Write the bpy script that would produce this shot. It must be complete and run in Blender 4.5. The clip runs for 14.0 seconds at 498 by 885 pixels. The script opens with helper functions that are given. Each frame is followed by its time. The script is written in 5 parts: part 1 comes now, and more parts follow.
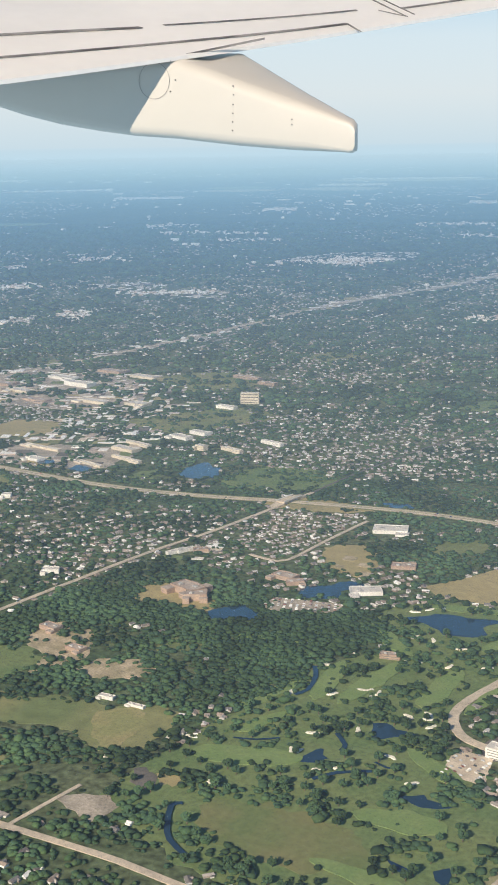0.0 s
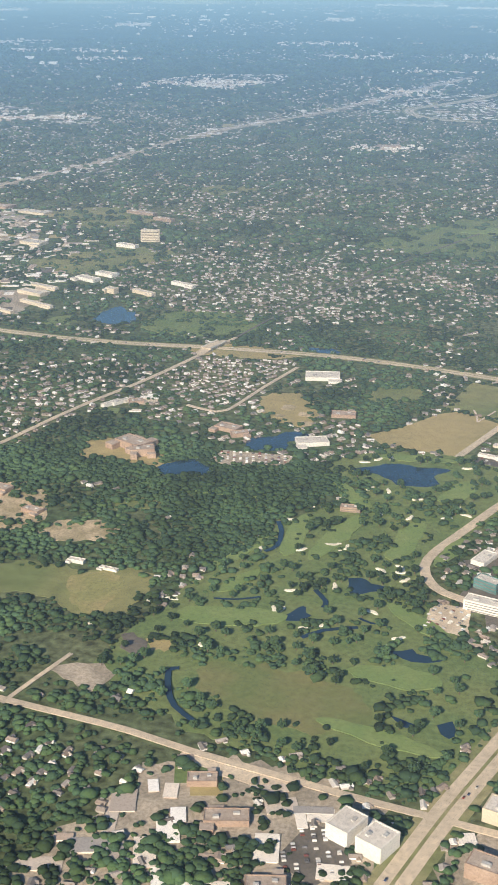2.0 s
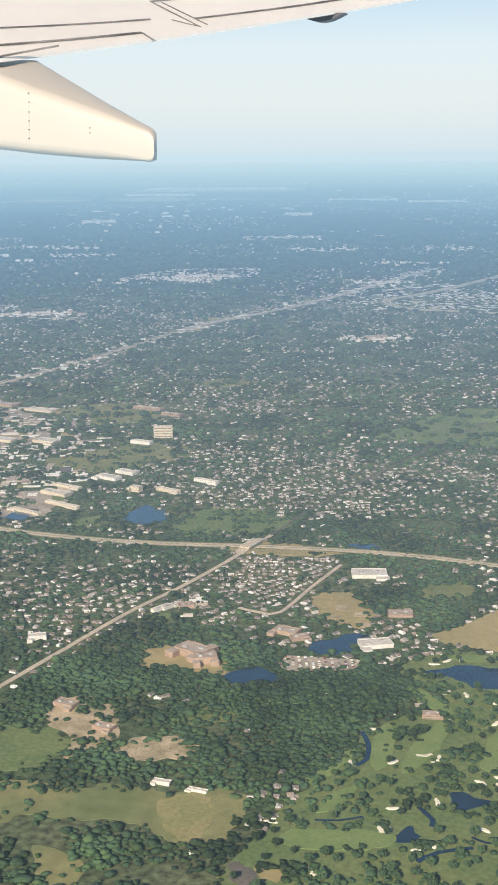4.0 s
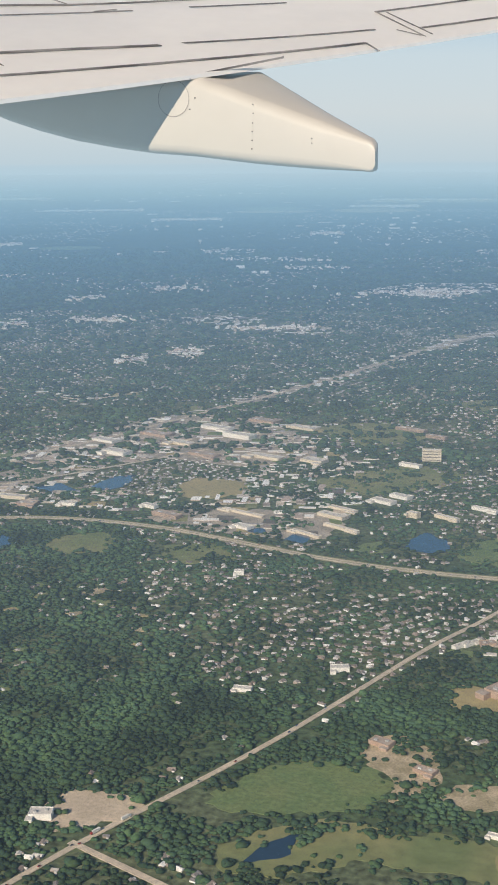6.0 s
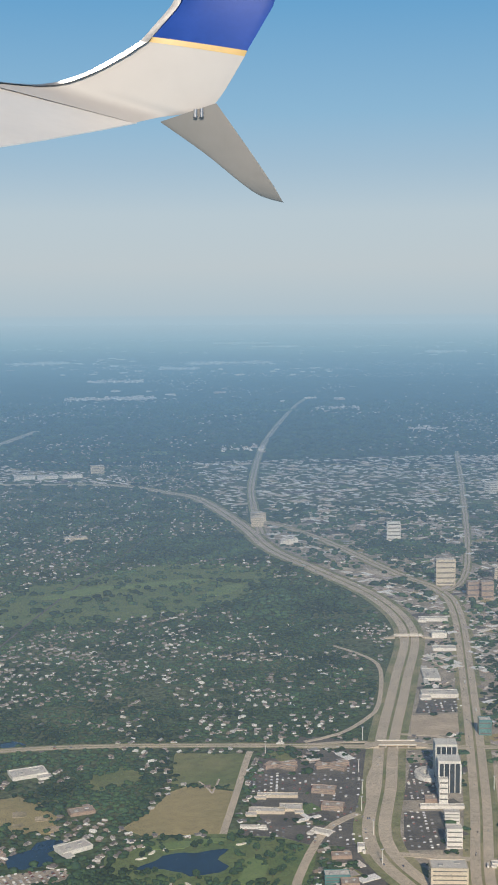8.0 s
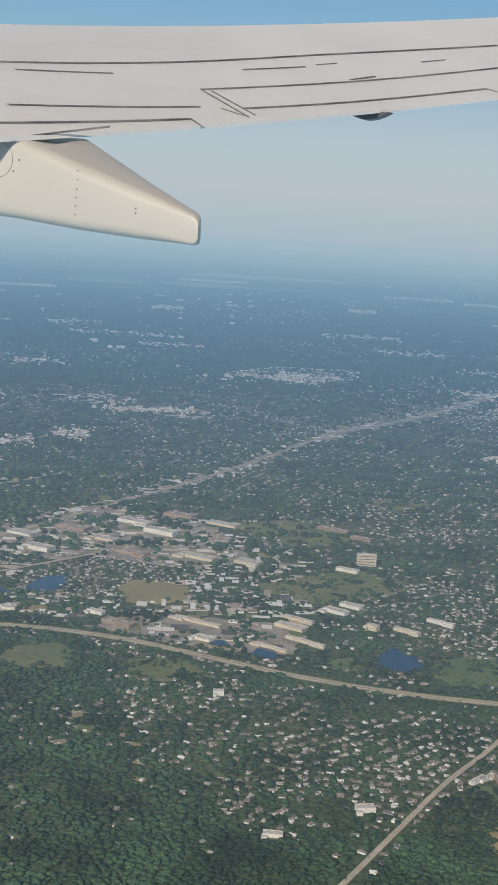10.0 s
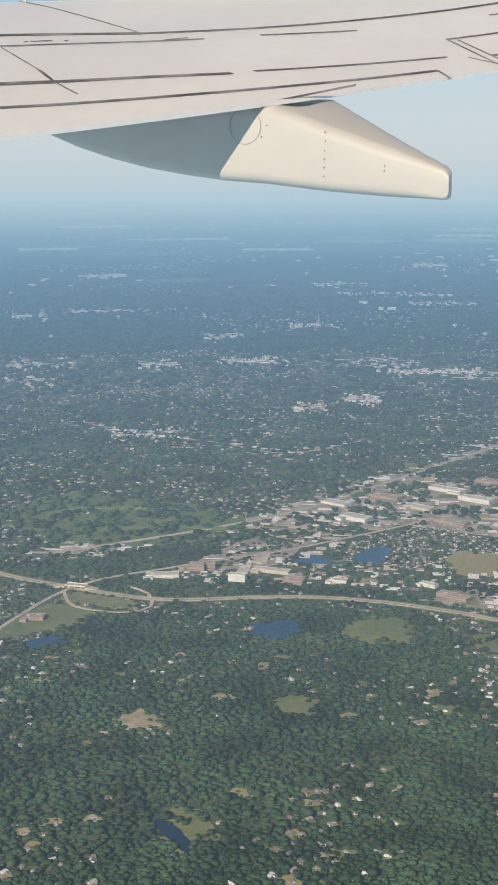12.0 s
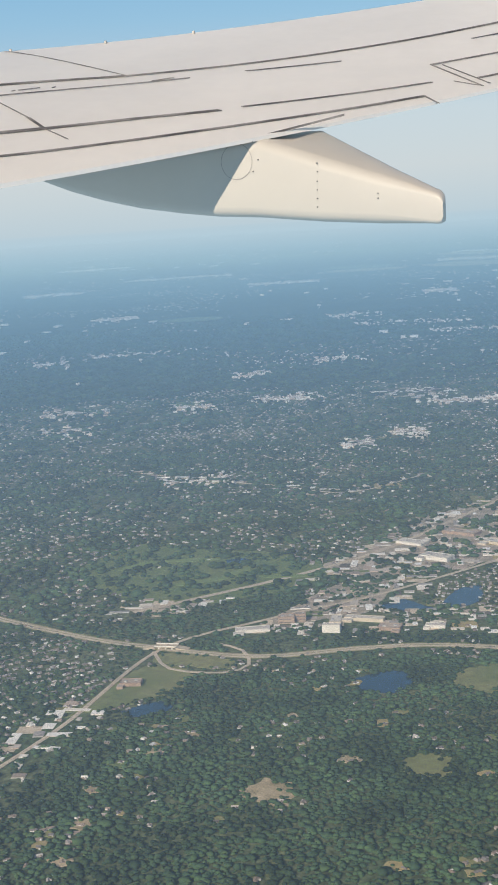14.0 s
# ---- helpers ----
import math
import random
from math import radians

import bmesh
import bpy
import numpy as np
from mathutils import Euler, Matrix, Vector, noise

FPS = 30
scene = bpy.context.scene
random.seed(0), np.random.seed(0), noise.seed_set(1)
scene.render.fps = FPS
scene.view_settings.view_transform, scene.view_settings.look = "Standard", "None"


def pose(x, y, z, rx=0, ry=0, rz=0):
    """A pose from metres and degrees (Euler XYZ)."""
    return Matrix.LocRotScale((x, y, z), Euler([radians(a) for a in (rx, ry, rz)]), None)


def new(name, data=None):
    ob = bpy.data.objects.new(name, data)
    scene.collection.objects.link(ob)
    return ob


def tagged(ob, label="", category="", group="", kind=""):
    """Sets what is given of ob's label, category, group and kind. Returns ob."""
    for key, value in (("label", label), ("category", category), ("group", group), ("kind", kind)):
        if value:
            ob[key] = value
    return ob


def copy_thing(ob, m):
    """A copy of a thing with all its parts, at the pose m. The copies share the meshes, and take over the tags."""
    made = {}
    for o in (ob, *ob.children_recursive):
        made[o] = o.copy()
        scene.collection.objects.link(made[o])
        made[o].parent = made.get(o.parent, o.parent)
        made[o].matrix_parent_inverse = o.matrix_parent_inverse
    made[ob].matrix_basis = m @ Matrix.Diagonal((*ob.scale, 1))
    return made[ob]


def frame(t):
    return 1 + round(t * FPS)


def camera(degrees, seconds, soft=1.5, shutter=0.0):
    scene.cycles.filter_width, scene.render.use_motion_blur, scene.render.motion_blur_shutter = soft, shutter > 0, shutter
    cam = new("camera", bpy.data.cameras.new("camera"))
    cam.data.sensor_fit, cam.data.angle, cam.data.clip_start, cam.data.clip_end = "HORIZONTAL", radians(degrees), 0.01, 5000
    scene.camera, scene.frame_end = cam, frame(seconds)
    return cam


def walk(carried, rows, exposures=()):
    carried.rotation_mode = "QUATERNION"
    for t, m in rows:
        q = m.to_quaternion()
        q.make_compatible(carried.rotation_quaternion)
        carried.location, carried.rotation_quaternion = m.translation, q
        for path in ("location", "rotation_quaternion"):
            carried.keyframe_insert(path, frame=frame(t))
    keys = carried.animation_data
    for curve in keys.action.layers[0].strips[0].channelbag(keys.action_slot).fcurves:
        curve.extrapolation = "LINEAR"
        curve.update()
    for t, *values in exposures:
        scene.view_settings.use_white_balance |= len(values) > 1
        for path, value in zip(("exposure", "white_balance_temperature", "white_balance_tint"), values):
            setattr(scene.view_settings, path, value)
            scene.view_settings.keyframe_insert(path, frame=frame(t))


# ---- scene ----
EXPOSURES = [(0, 0.52, 6700, 11), (1, 0.45, 6750, 11), (1.5, 0.6, 6850, 12), (2, 0.70, 6900, 12), (2.7, 0.84, 7150, 14), (5, 0.38, 6750, 11), (5.5, 0.30, 6700, 11), (6.5, 0.36, 6750, 12), (7.0, 0.42, 6900, 13), (7.5, 0.18, 6600, 11), (9.8, -0.08, 6450, 10), (10.5, 0.14, 6650, 11), (11, 0.17, 6650, 10), (11.5, 0.22, 6650, 10), (13, 0.33, 6700, 11), (14, 0.28, 6700, 11)]

cam = camera(22.268, 14.0, soft=1.8)
walk(cam, [
    (0, pose(37.392, 1.699, 43.939, 76.735, 0.829, 22.764)),
    (0.5, pose(34.902, 1.478, 44.670, 76.496, -0.247, 18.149)),
    (1, pose(32.406, 1.218, 45.196, 73.263, -0.232, 17.410)),
    (1.5, pose(29.768, 1.008, 45.735, 69.073, -1.042, 16.262)),
    (2, pose(27.119, 0.829, 46.150, 68.739, -0.370, 15.827)),
    (2.5, pose(24.481, 0.682, 46.472, 71.148, 0.289, 15.481)),
    (2.7, pose(23.415, 0.641, 46.621, 72.133, 0.566, 15.281)),
    (4.8, pose(12.124, 0.366, 48.091, 78.025, 0.100, 12.972)),
    (5, pose(11.028, 0.309, 48.225, 77.498, -0.173, 14.604)),
    (5.5, pose(8.269, 0.179, 48.599, 76.529, 0.808, 21.749)),
    (6, pose(5.513, 0.132, 49.142, 77.411, 0.418, 22.902)),
    (6.4, pose(3.304, 0.078, 49.521, 77.422, -0.070, 24.145)),
    (6.5, pose(2.750, 0.065, 49.610, 77.523, 0.498, 19.468)),
    (7, pose(-0.039, -0.013, 50.020, 78.335, -0.285, -4.003)),
    (7.1, pose(-0.601, -0.028, 50.099, 79.060, -0.642, -9.018)),
    (7.5, pose(-2.865, -0.085, 50.407, 83.847, -1.078, -12.376)),
    (7.7, pose(-4.005, -0.110, 50.560, 84.168, -0.429, -12.861)),
    (9.8, pose(-16.470, -0.169, 52.499, 83.591, -1.153, 12.215)),
    (10, pose(-17.583, -0.111, 52.561, 80.632, -3.274, 14.516)),
    (10.5, pose(-20.330, 0.039, 52.630, 79.407, -2.159, 16.918)),
    (11, pose(-23.128, 0.202, 52.690, 79.338, -0.823, 23.705)),
    (11.1, pose(-23.701, 0.229, 52.697, 79.461, 0.589, 26.820)),
    (11.5, pose(-26.033, 0.319, 52.717, 79.702, 1.425, 26.967)),
    (12, pose(-29.067, 0.430, 52.882, 78.531, 0.303, 25.322)),
    (12.5, pose(-32.148, 0.579, 53.234, 77.442, 0.360, 24.114)),
    (13, pose(-35.219, 0.713, 53.578, 75.773, 0.060, 23.824)),
    (13.5, pose(-38.282, 0.829, 53.859, 76.264, 0.807, 24.147)),
    (14, pose(-41.347, 0.947, 54.100, 80.004, 3.481, 24.829)),
], exposures=EXPOSURES)

from mathutils import kdtree

# world, sun and sky
SUN_DIR = Vector((0.10, 0.80, -0.46)).normalized()
world = bpy.data.worlds.new("sky")
scene.world = world
world.use_nodes = True
wn = world.node_tree.nodes
sky = wn.new("ShaderNodeTexSky")
sky.sky_type = "NISHITA"
sky.sun_disc = False
sky.sun_elevation = math.asin(-SUN_DIR.z)
sky.sun_rotation = math.atan2(-SUN_DIR.x, -SUN_DIR.y)
sky.altitude = 800
sky.air_density, sky.dust_density, sky.ozone_density = 0.9, 0.0, 4.0
wn["Background"].inputs["Strength"].default_value = 0.05
world.node_tree.links.new(sky.outputs[0], wn["Background"].inputs["Color"])
sun_data = bpy.data.lights.new("sun", "SUN")
sun_data.energy, sun_data.angle, sun_data.color = 3.6, radians(0.6), (1.0, 0.88, 0.70)
sun = new("sun", sun_data)
sun.rotation_mode = "QUATERNION"
sun.rotation_quaternion = SUN_DIR.to_track_quat("-Z", "Y")


# ---- materials ----
def surface(name, c1, c2, scale=1.0, rough=0.85, metal=0.0, grain=0.25, bump=0.0, vary="", spread=0.3, fine=9.0, spec=0.3):
    """Two colours mixed by a broad noise, a fine grain on top, and where wanted a change of tone from piece to piece."""
    m = bpy.data.materials.new(name)
    m.use_nodes = True
    n, link = m.node_tree.nodes, m.node_tree.links.new
    bsdf = n["Principled BSDF"]
    bsdf.inputs["Roughness"].default_value = rough
    bsdf.inputs["Metallic"].default_value = metal
    bsdf.inputs["Specular IOR Level"].default_value = spec
    geo = n.new("ShaderNodeNewGeometry")
    broad, small = n.new("ShaderNodeTexNoise"), n.new("ShaderNodeTexNoise")
    broad.inputs["Scale"].default_value, broad.inputs["Detail"].default_value = scale, 5
    small.inputs["Scale"].default_value, small.inputs["Detail"].default_value = scale * fine, 3
    for t in (broad, small):
        link(geo.outputs["Position"], t.inputs["Vector"])
    ramp = n.new("ShaderNodeValToRGB")
    ramp.color_ramp.elements[0].position, ramp.color_ramp.elements[1].position = 0.38, 0.62
    ramp.color_ramp.elements[0].color, ramp.color_ramp.elements[1].color = (*c1, 1), (*c2, 1)
    link(broad.outputs["Fac"], ramp.inputs["Fac"])
    hsv = n.new("ShaderNodeHueSaturation")
    link(ramp.outputs["Color"], hsv.inputs["Color"])
    tone = n.new("ShaderNodeMapRange")
    tone.inputs["From Min"].default_value, tone.inputs["From Max"].default_value = 0.3, 0.7
    tone.inputs["To Min"].default_value, tone.inputs["To Max"].default_value = 1 - grain, 1 + grain
    link(small.outputs["Fac"], tone.inputs["Value"])
    value = tone.outputs["Result"]
    if vary:
        info = geo.outputs["Random Per Island"] if vary == "island" else n.new("ShaderNodeObjectInfo").outputs["Random"]
        step = n.new("ShaderNodeMapRange")
        step.inputs["To Min"].default_value, step.inputs["To Max"].default_value = 1 - spread, 1 + spread
        link(info, step.inputs["Value"])
        times = n.new("ShaderNodeMath")
        times.operation = "MULTIPLY"
        link(value, times.inputs[0])
        link(step.outputs["Result"], times.inputs[1])
        value = times.outputs["Value"]
    link(value, hsv.inputs["Value"])
    link(hsv.outputs["Color"], bsdf.inputs["Base Color"])
    if bump:
        b = n.new("ShaderNodeBump")
        b.inputs["Strength"].default_value = bump
        b.inputs["Distance"].default_value = 0.1 / scale
        link(small.outputs["Fac"], b.inputs["Height"])
        link(b.outputs["Normal"], bsdf.inputs["Normal"])
    return m


def palette(name, colours, rough=0.8, source="island", broad=0.0):
    """A material that picks one of several colours for each island or object, with a fine grain."""
    m = bpy.data.materials.new(name)
    m.use_nodes = True
    n, link = m.node_tree.nodes, m.node_tree.links.new
    bsdf = n["Principled BSDF"]
    bsdf.inputs["Roughness"].default_value = rough
    bsdf.inputs["Specular IOR Level"].default_value = 0.25
    geo = n.new("ShaderNodeNewGeometry")
    pick = geo.outputs["Random Per Island"] if source == "island" else n.new("ShaderNodeObjectInfo").outputs["Random"]
    ramp = n.new("ShaderNodeValToRGB")
    ramp.color_ramp.interpolation = "CONSTANT"
    while len(ramp.color_ramp.elements) < len(colours):
        ramp.color_ramp.elements.new(0.5)
    for i, (e, c) in enumerate(zip(ramp.color_ramp.elements, colours)):
        e.position, e.color = i / len(colours), (*c, 1)
    link(pick, ramp.inputs["Fac"])
    grain = n.new("ShaderNodeTexNoise")
    grain.inputs["Scale"].default_value, grain.inputs["Detail"].default_value = 6.0, 4
    link(geo.outputs["Position"], grain.inputs["Vector"])
    tone = n.new("ShaderNodeMapRange")
    tone.inputs["To Min"].default_value, tone.inputs["To Max"].default_value = 0.75, 1.25
    link(grain.outputs["Fac"], tone.inputs["Value"])
    hsv = n.new("ShaderNodeHueSaturation")
    link(ramp.outputs["Color"], hsv.inputs["Color"])
    value = tone.outputs["Result"]
    if broad:
        wide, drift, times = n.new("ShaderNodeTexNoise"), n.new("ShaderNodeMapRange"), n.new("ShaderNodeMath")
        wide.inputs["Scale"].default_value, wide.inputs["Detail"].default_value = 0.11, 3
        drift.inputs["From Min"].default_value, drift.inputs["From Max"].default_value = 0.35, 0.65
        drift.inputs["To Min"].default_value, drift.inputs["To Max"].default_value = 1 - broad, 1 + broad
        times.operation = "MULTIPLY"
        link(geo.outputs["Position"], wide.inputs["Vector"])
        link(wide.outputs["Fac"], drift.inputs["Value"])
        link(value, times.inputs[0])
        link(drift.outputs["Result"], times.inputs[1])
        value = times.outputs["Value"]
    link(value, hsv.inputs["Value"])
    link(hsv.outputs["Color"], bsdf.inputs["Base Color"])
    return m


M_LEAF = palette("foliage", [(0.043, 0.082, 0.042), (0.050, 0.094, 0.041), (0.038, 0.074, 0.041), (0.058, 0.101, 0.043), (0.044, 0.085, 0.046)], 0.9, broad=0.5)
M_ROOF = palette("house_roofs", [(0.22, 0.20, 0.19), (0.30, 0.26, 0.23), (0.17, 0.15, 0.14), (0.80, 0.78, 0.75), (0.26, 0.21, 0.175), (0.42, 0.38, 0.35), (0.24, 0.22, 0.21), (0.58, 0.55, 0.52), (0.33, 0.27, 0.23), (0.20, 0.19, 0.19)])
M_WALL = palette("house_walls", [(0.40, 0.37, 0.34), (0.28, 0.225, 0.185), (0.84, 0.83, 0.81), (0.34, 0.29, 0.25), (0.56, 0.53, 0.50), (0.24, 0.20, 0.17), (0.66, 0.63, 0.60)])
M_SHED_WALL = palette("shed_walls", [(0.86, 0.82, 0.76), (0.62, 0.50, 0.42), (0.82, 0.74, 0.66), (0.90, 0.87, 0.84)])
M_BIGROOF = palette("flat_roofs", [(0.92, 0.88, 0.83), (0.52, 0.42, 0.35), (0.94, 0.92, 0.90), (0.36, 0.30, 0.26), (0.82, 0.74, 0.66), (0.60, 0.53, 0.47), (0.95, 0.92, 0.88), (0.38, 0.36, 0.35), (0.88, 0.82, 0.75), (0.46, 0.40, 0.36)])
M_GRASS = surface("grass", (0.140, 0.205, 0.080), (0.185, 0.230, 0.092), 0.25, grain=0.2)
M_FAIRWAY = surface("fairway", (0.185, 0.270, 0.098), (0.220, 0.290, 0.112), 0.5, grain=0.12)
M_POLO = surface("mown_field", (0.160, 0.200, 0.078), (0.215, 0.215, 0.095), 0.22, grain=0.12)
M_TAN = surface("dry_field", (0.43, 0.35, 0.175), (0.36, 0.31, 0.155), 0.12, grain=0.12)
M_MEADOW = surface("meadow", (0.27, 0.265, 0.12), (0.17, 0.21, 0.085), 0.10, grain=0.15)
M_HAY = surface("brown_hay", (0.36, 0.31, 0.15), (0.28, 0.28, 0.12), 0.3, grain=0.15)
M_DIRT = surface("bare_earth", (0.56, 0.45, 0.31), (0.34, 0.29, 0.18), 0.5, grain=0.25)
M_PAVING = surface("worn_paving", (0.50, 0.43, 0.35), (0.33, 0.29, 0.235), 0.45, grain=0.25)
M_SANDLOT = surface("sandy_lot", (0.66, 0.54, 0.41), (0.54, 0.44, 0.33), 0.3, grain=0.15)
M_CONCRETE = surface("pale_concrete", (0.72, 0.61, 0.48), (0.58, 0.48, 0.37), 0.6, grain=0.15)
M_ASPHALT = surface("asphalt", (0.13, 0.12, 0.11), (0.19, 0.17, 0.15), 0.4, grain=0.15)
M_ROAD = surface("pale_road", (0.66, 0.555, 0.43), (0.56, 0.475, 0.37), 0.3, grain=0.15)
M_VERGE = surface("road_verge", (0.22, 0.24, 0.11), (0.38, 0.34, 0.20), 0.2, grain=0.2)
M_SAND = surface("sand", (0.86, 0.80, 0.66), (0.92, 0.87, 0.74), 2.0, grain=0.06)
M_WATER = surface("pond_water", (0.016, 0.045, 0.090), (0.022, 0.055, 0.100), 0.2, rough=0.12, grain=0.05, spec=0.5)
M_WHITE = surface("white_plaster", (0.80, 0.77, 0.72), (0.72, 0.69, 0.64), 0.5, grain=0.08)
M_BRICK = surface("brown_brick", (0.36, 0.26, 0.205), (0.44, 0.33, 0.26), 0.8, grain=0.15)
M_GLASS = surface("dark_glazing", (0.035, 0.045, 0.055), (0.05, 0.06, 0.07), 1.0, rough=0.15, grain=0.1, spec=0.6)
M_UNIT = surface("roof_plant", (0.55, 0.54, 0.52), (0.40, 0.39, 0.38), 2.0, grain=0.1)


# ---- helpers of this scene ----
def mesh_of(name, verts, faces, *mats):
    me = bpy.data.meshes.new(name)
    me.from_pydata(verts, [], faces)
    for m in mats:
        me.materials.append(m)
    me.update()
    return me


def part(name, bm, material, parent, label=""):
    me = bpy.data.meshes.new(name)
    bm.normal_update()
    bm.to_mesh(me)
    bm.free()
    me.materials.append(material)
    ob = new(name, me)
    ob.parent = parent
    if label:
        tagged(ob, label)
    return ob


def box(w, d, h, x=0.0, y=0.0, z=0.0, bevel=0.0):
    """A box of that size whose base stands at x, y, z."""
    bm = bmesh.new()
    bmesh.ops.create_cube(bm, size=1.0)
    for v in bm.verts:
        v.co = Vector((v.co.x * w + x, v.co.y * d + y, (v.co.z + 0.5) * h + z))
    if bevel:
        bmesh.ops.bevel(bm, geom=bm.edges[:], offset=bevel, segments=1, affect="EDGES")
    return bm


def spline(points, step=2.0):
    """A smooth line through the points, as evenly spaced places."""
    p = np.array([points[0], *points, points[-1]], float)
    out = []
    for a, b, c, d in zip(p[:-3], p[1:-2], p[2:-1], p[3:]):
        n = max(2, int(np.linalg.norm(c - b) / step))
        t = np.linspace(0, 1, n, endpoint=False)[:, None]
        out.append(0.5 * (2 * b + (c - a) * t + (2 * a - 5 * b + 4 * c - d) * t**2 + (3 * b - a - 3 * c + d) * t**3))
    return np.concatenate([*out, p[-1:]])


def ribbon(points, width, offset=0.0):
    line = spline(points)
    way = np.gradient(line, axis=0)
    way /= np.linalg.norm(way, axis=1)[:, None]
    side = np.c_[-way[:, 1], way[:, 0]]
    return line + side * (offset - width / 2), line + side * (offset + width / 2)


PLOT_LIFT = [0.0]


def strip_mesh(name, points, width, z, material, offset=0.0, depth=0.0):
    PLOT_LIFT[0] += 0.0005
    z += PLOT_LIFT[0]
    a, b = ribbon(points, width, offset)
    n = len(a)
    verts = [(*p, z) for p in a] + [(*p, z) for p in b]
    faces = [(i, i + 1, n + i + 1, n + i) for i in range(n - 1)]
    if depth:
        verts += [(*p, z - depth) for p in a] + [(*p, z - depth) for p in b]
        faces += [(i, 2 * n + i, 2 * n + i + 1, i + 1) for i in range(n - 1)]
        faces += [(n + i, n + i + 1, 3 * n + i + 1, 3 * n + i) for i in range(n - 1)]
    return new(name, mesh_of(name, verts, [f[::-1] for f in faces], material))


def patch(name, points, z, material, rough=0.4, straight=False):
    """A flat plot with a slightly uneven outline, or with straight sides."""
    PLOT_LIFT[0] += 0.0005
    z += PLOT_LIFT[0]
    line = np.array(points, float) if straight else spline([*points, points[0]], 0.7)[:-1]
    mid = line.mean(0)
    rim = []
    for p in line:
        w = rough * (noise.noise(Vector((p[0] * 0.6, p[1] * 0.6, z * 50))) + 0.7 * noise.noise(Vector((p[0] * 1.7, p[1] * 1.7, z * 50))))
        d = p - mid
        rim.append((*(p + d / (np.linalg.norm(d) + 1e-6) * w), z))
    n = len(rim)
    low = [(x, y, z - 0.05) for x, y, _ in rim]
    faces = [tuple(range(n))] + [(i, n + i, n + (i + 1) % n, (i + 1) % n) for i in range(n)]
    me = mesh_of(name, rim + low, faces, material)
    bm = bmesh.new()
    bm.from_mesh(me)
    bmesh.ops.recalc_face_normals(bm, faces=bm.faces[:])
    bm.normal_update()
    if bm.faces[:][0].normal.z < 0:
        bmesh.ops.reverse_faces(bm, faces=bm.faces[:])
    bm.to_mesh(me)
    bm.free()
    return new(name, me)


def inside(pts, poly):
    """Which of the places lie in the polygon."""
    x, y = pts[:, 0], pts[:, 1]
    hit = np.zeros(len(pts), bool)
    for (x1, y1), (x2, y2) in zip(poly, [*poly[1:], poly[0]]):
        cross = (y1 > y) != (y2 > y)
        hit ^= cross & (x < (x2 - x1) * (y - y1) / (y2 - y1 + 1e-9) + x1)
    return hit


def near_line(pts, points, width):
    line = spline(points, 3.0)
    hit = np.zeros(len(pts), bool)
    for k in range(0, len(line) - 1, 8):
        run = line[k:k + 9]
        near = np.flatnonzero(((pts > run.min(0) - width) & (pts < run.max(0) + width)).all(1))
        if not len(near):
            continue
        for a, b in zip(run[:-1], run[1:]):
            d = b - a
            t = np.clip(((pts[near] - a) @ d) / (d @ d + 1e-9), 0, 1)
            hit[near] |= np.linalg.norm(pts[near] - (a + t[:, None] * d), axis=1) < width
    return hit


def blotch(pts, scale, seed=0.0):
    """Smooth noise between about -1 and 1 at the places."""
    return np.array([noise.noise(Vector((x * scale, y * scale, seed))) for x, y in pts])


# ---- plan: roads, ponds, plots (metres from the middle of the flight) ----
ROADS = {}
ROADS["highway"] = ([(-330, 190), (-200, 156), (-140, 140), (-121, 137.5), (-107, 138), (-96, 144), (-86, 148), (-72, 149), (-60, 147), (-45, 144), (-31, 143.5), (-17, 145), (0, 145.5), (20, 142), (40, 137), (70, 130), (140, 115)], 1.15)
ROADS["diagonal_road"] = ([(-44, 56), (-40.2, 70), (-38, 77.1), (-34.9, 86), (-31.7, 96.1), (-28.8, 107.1), (-25.4, 120), (-21.6, 131), (-18.1, 144), (-16.6, 150)], 0.56)
ROADS["rail_line"] = ([(-16.6, 150), (-13, 166), (-3, 198), (12, 239), (24, 268), (40, 314)], 0.3)
ROADS["freeway"] = ([(36, 86), (31, 101), (30, 112), (35, 126), (40, 140), (49, 162), (59, 188), (61, 212), (57, 238), (53, 262), (53, 295), (50, 337), (44, 350), (30, 370), (-6, 380), (-26, 385), (-35, 405), (-26, 425), (-13, 460), (15, 549)], 2.9)
ROADS["north_road"] = ([(55, 280), (60, 310), (72, 370), (102, 486), (151, 643), (182, 730)], 1.7)
ROADS["avenue"] = ([(34, 88), (36, 100), (44, 121), (58, 160), (71, 198), (74, 215), (71, 232), (66, 274), (58, 300)], 2.2)
ROADS["east_avenue"] = ([(73, 212), (87, 234), (128, 342), (160, 430)], 1.2)
ROADS["park_road"] = ([(30, 119), (27, 117), (25, 114.5), (23, 111), (20.5, 105.8), (18.5, 100.5), (16.6, 95.6), (16.1, 92.5), (16.9, 90.0), (18.2, 88.5), (20.4, 87.5), (27, 84)], 0.85)
ROADS["town_road"] = ([(28, 80), (24, 68), (22, 62), (20, 55), (17, 44)], 1.7)
ROADS["cross_road"] = ([(-40, 73), (-26, 69), (-15, 66.4), (-8, 65.4), (-2.5, 64.8), (1.5, 64.3), (6.1, 63.3), (11.2, 62.5), (16.1, 61.7), (22, 61), (30, 60)], 0.6)
ROADS["shopping_street"] = ([(-132, 150), (-111, 183), (-100, 222), (-88, 275), (-77, 340), (-62, 380), (-50, 429), (-30, 520)], 0.9)
ROADS["slip_road"] = ([(-120, 90), (-119, 111), (-120.5, 137), (-112, 152), (-100, 168), (-85, 195)], 0.6)
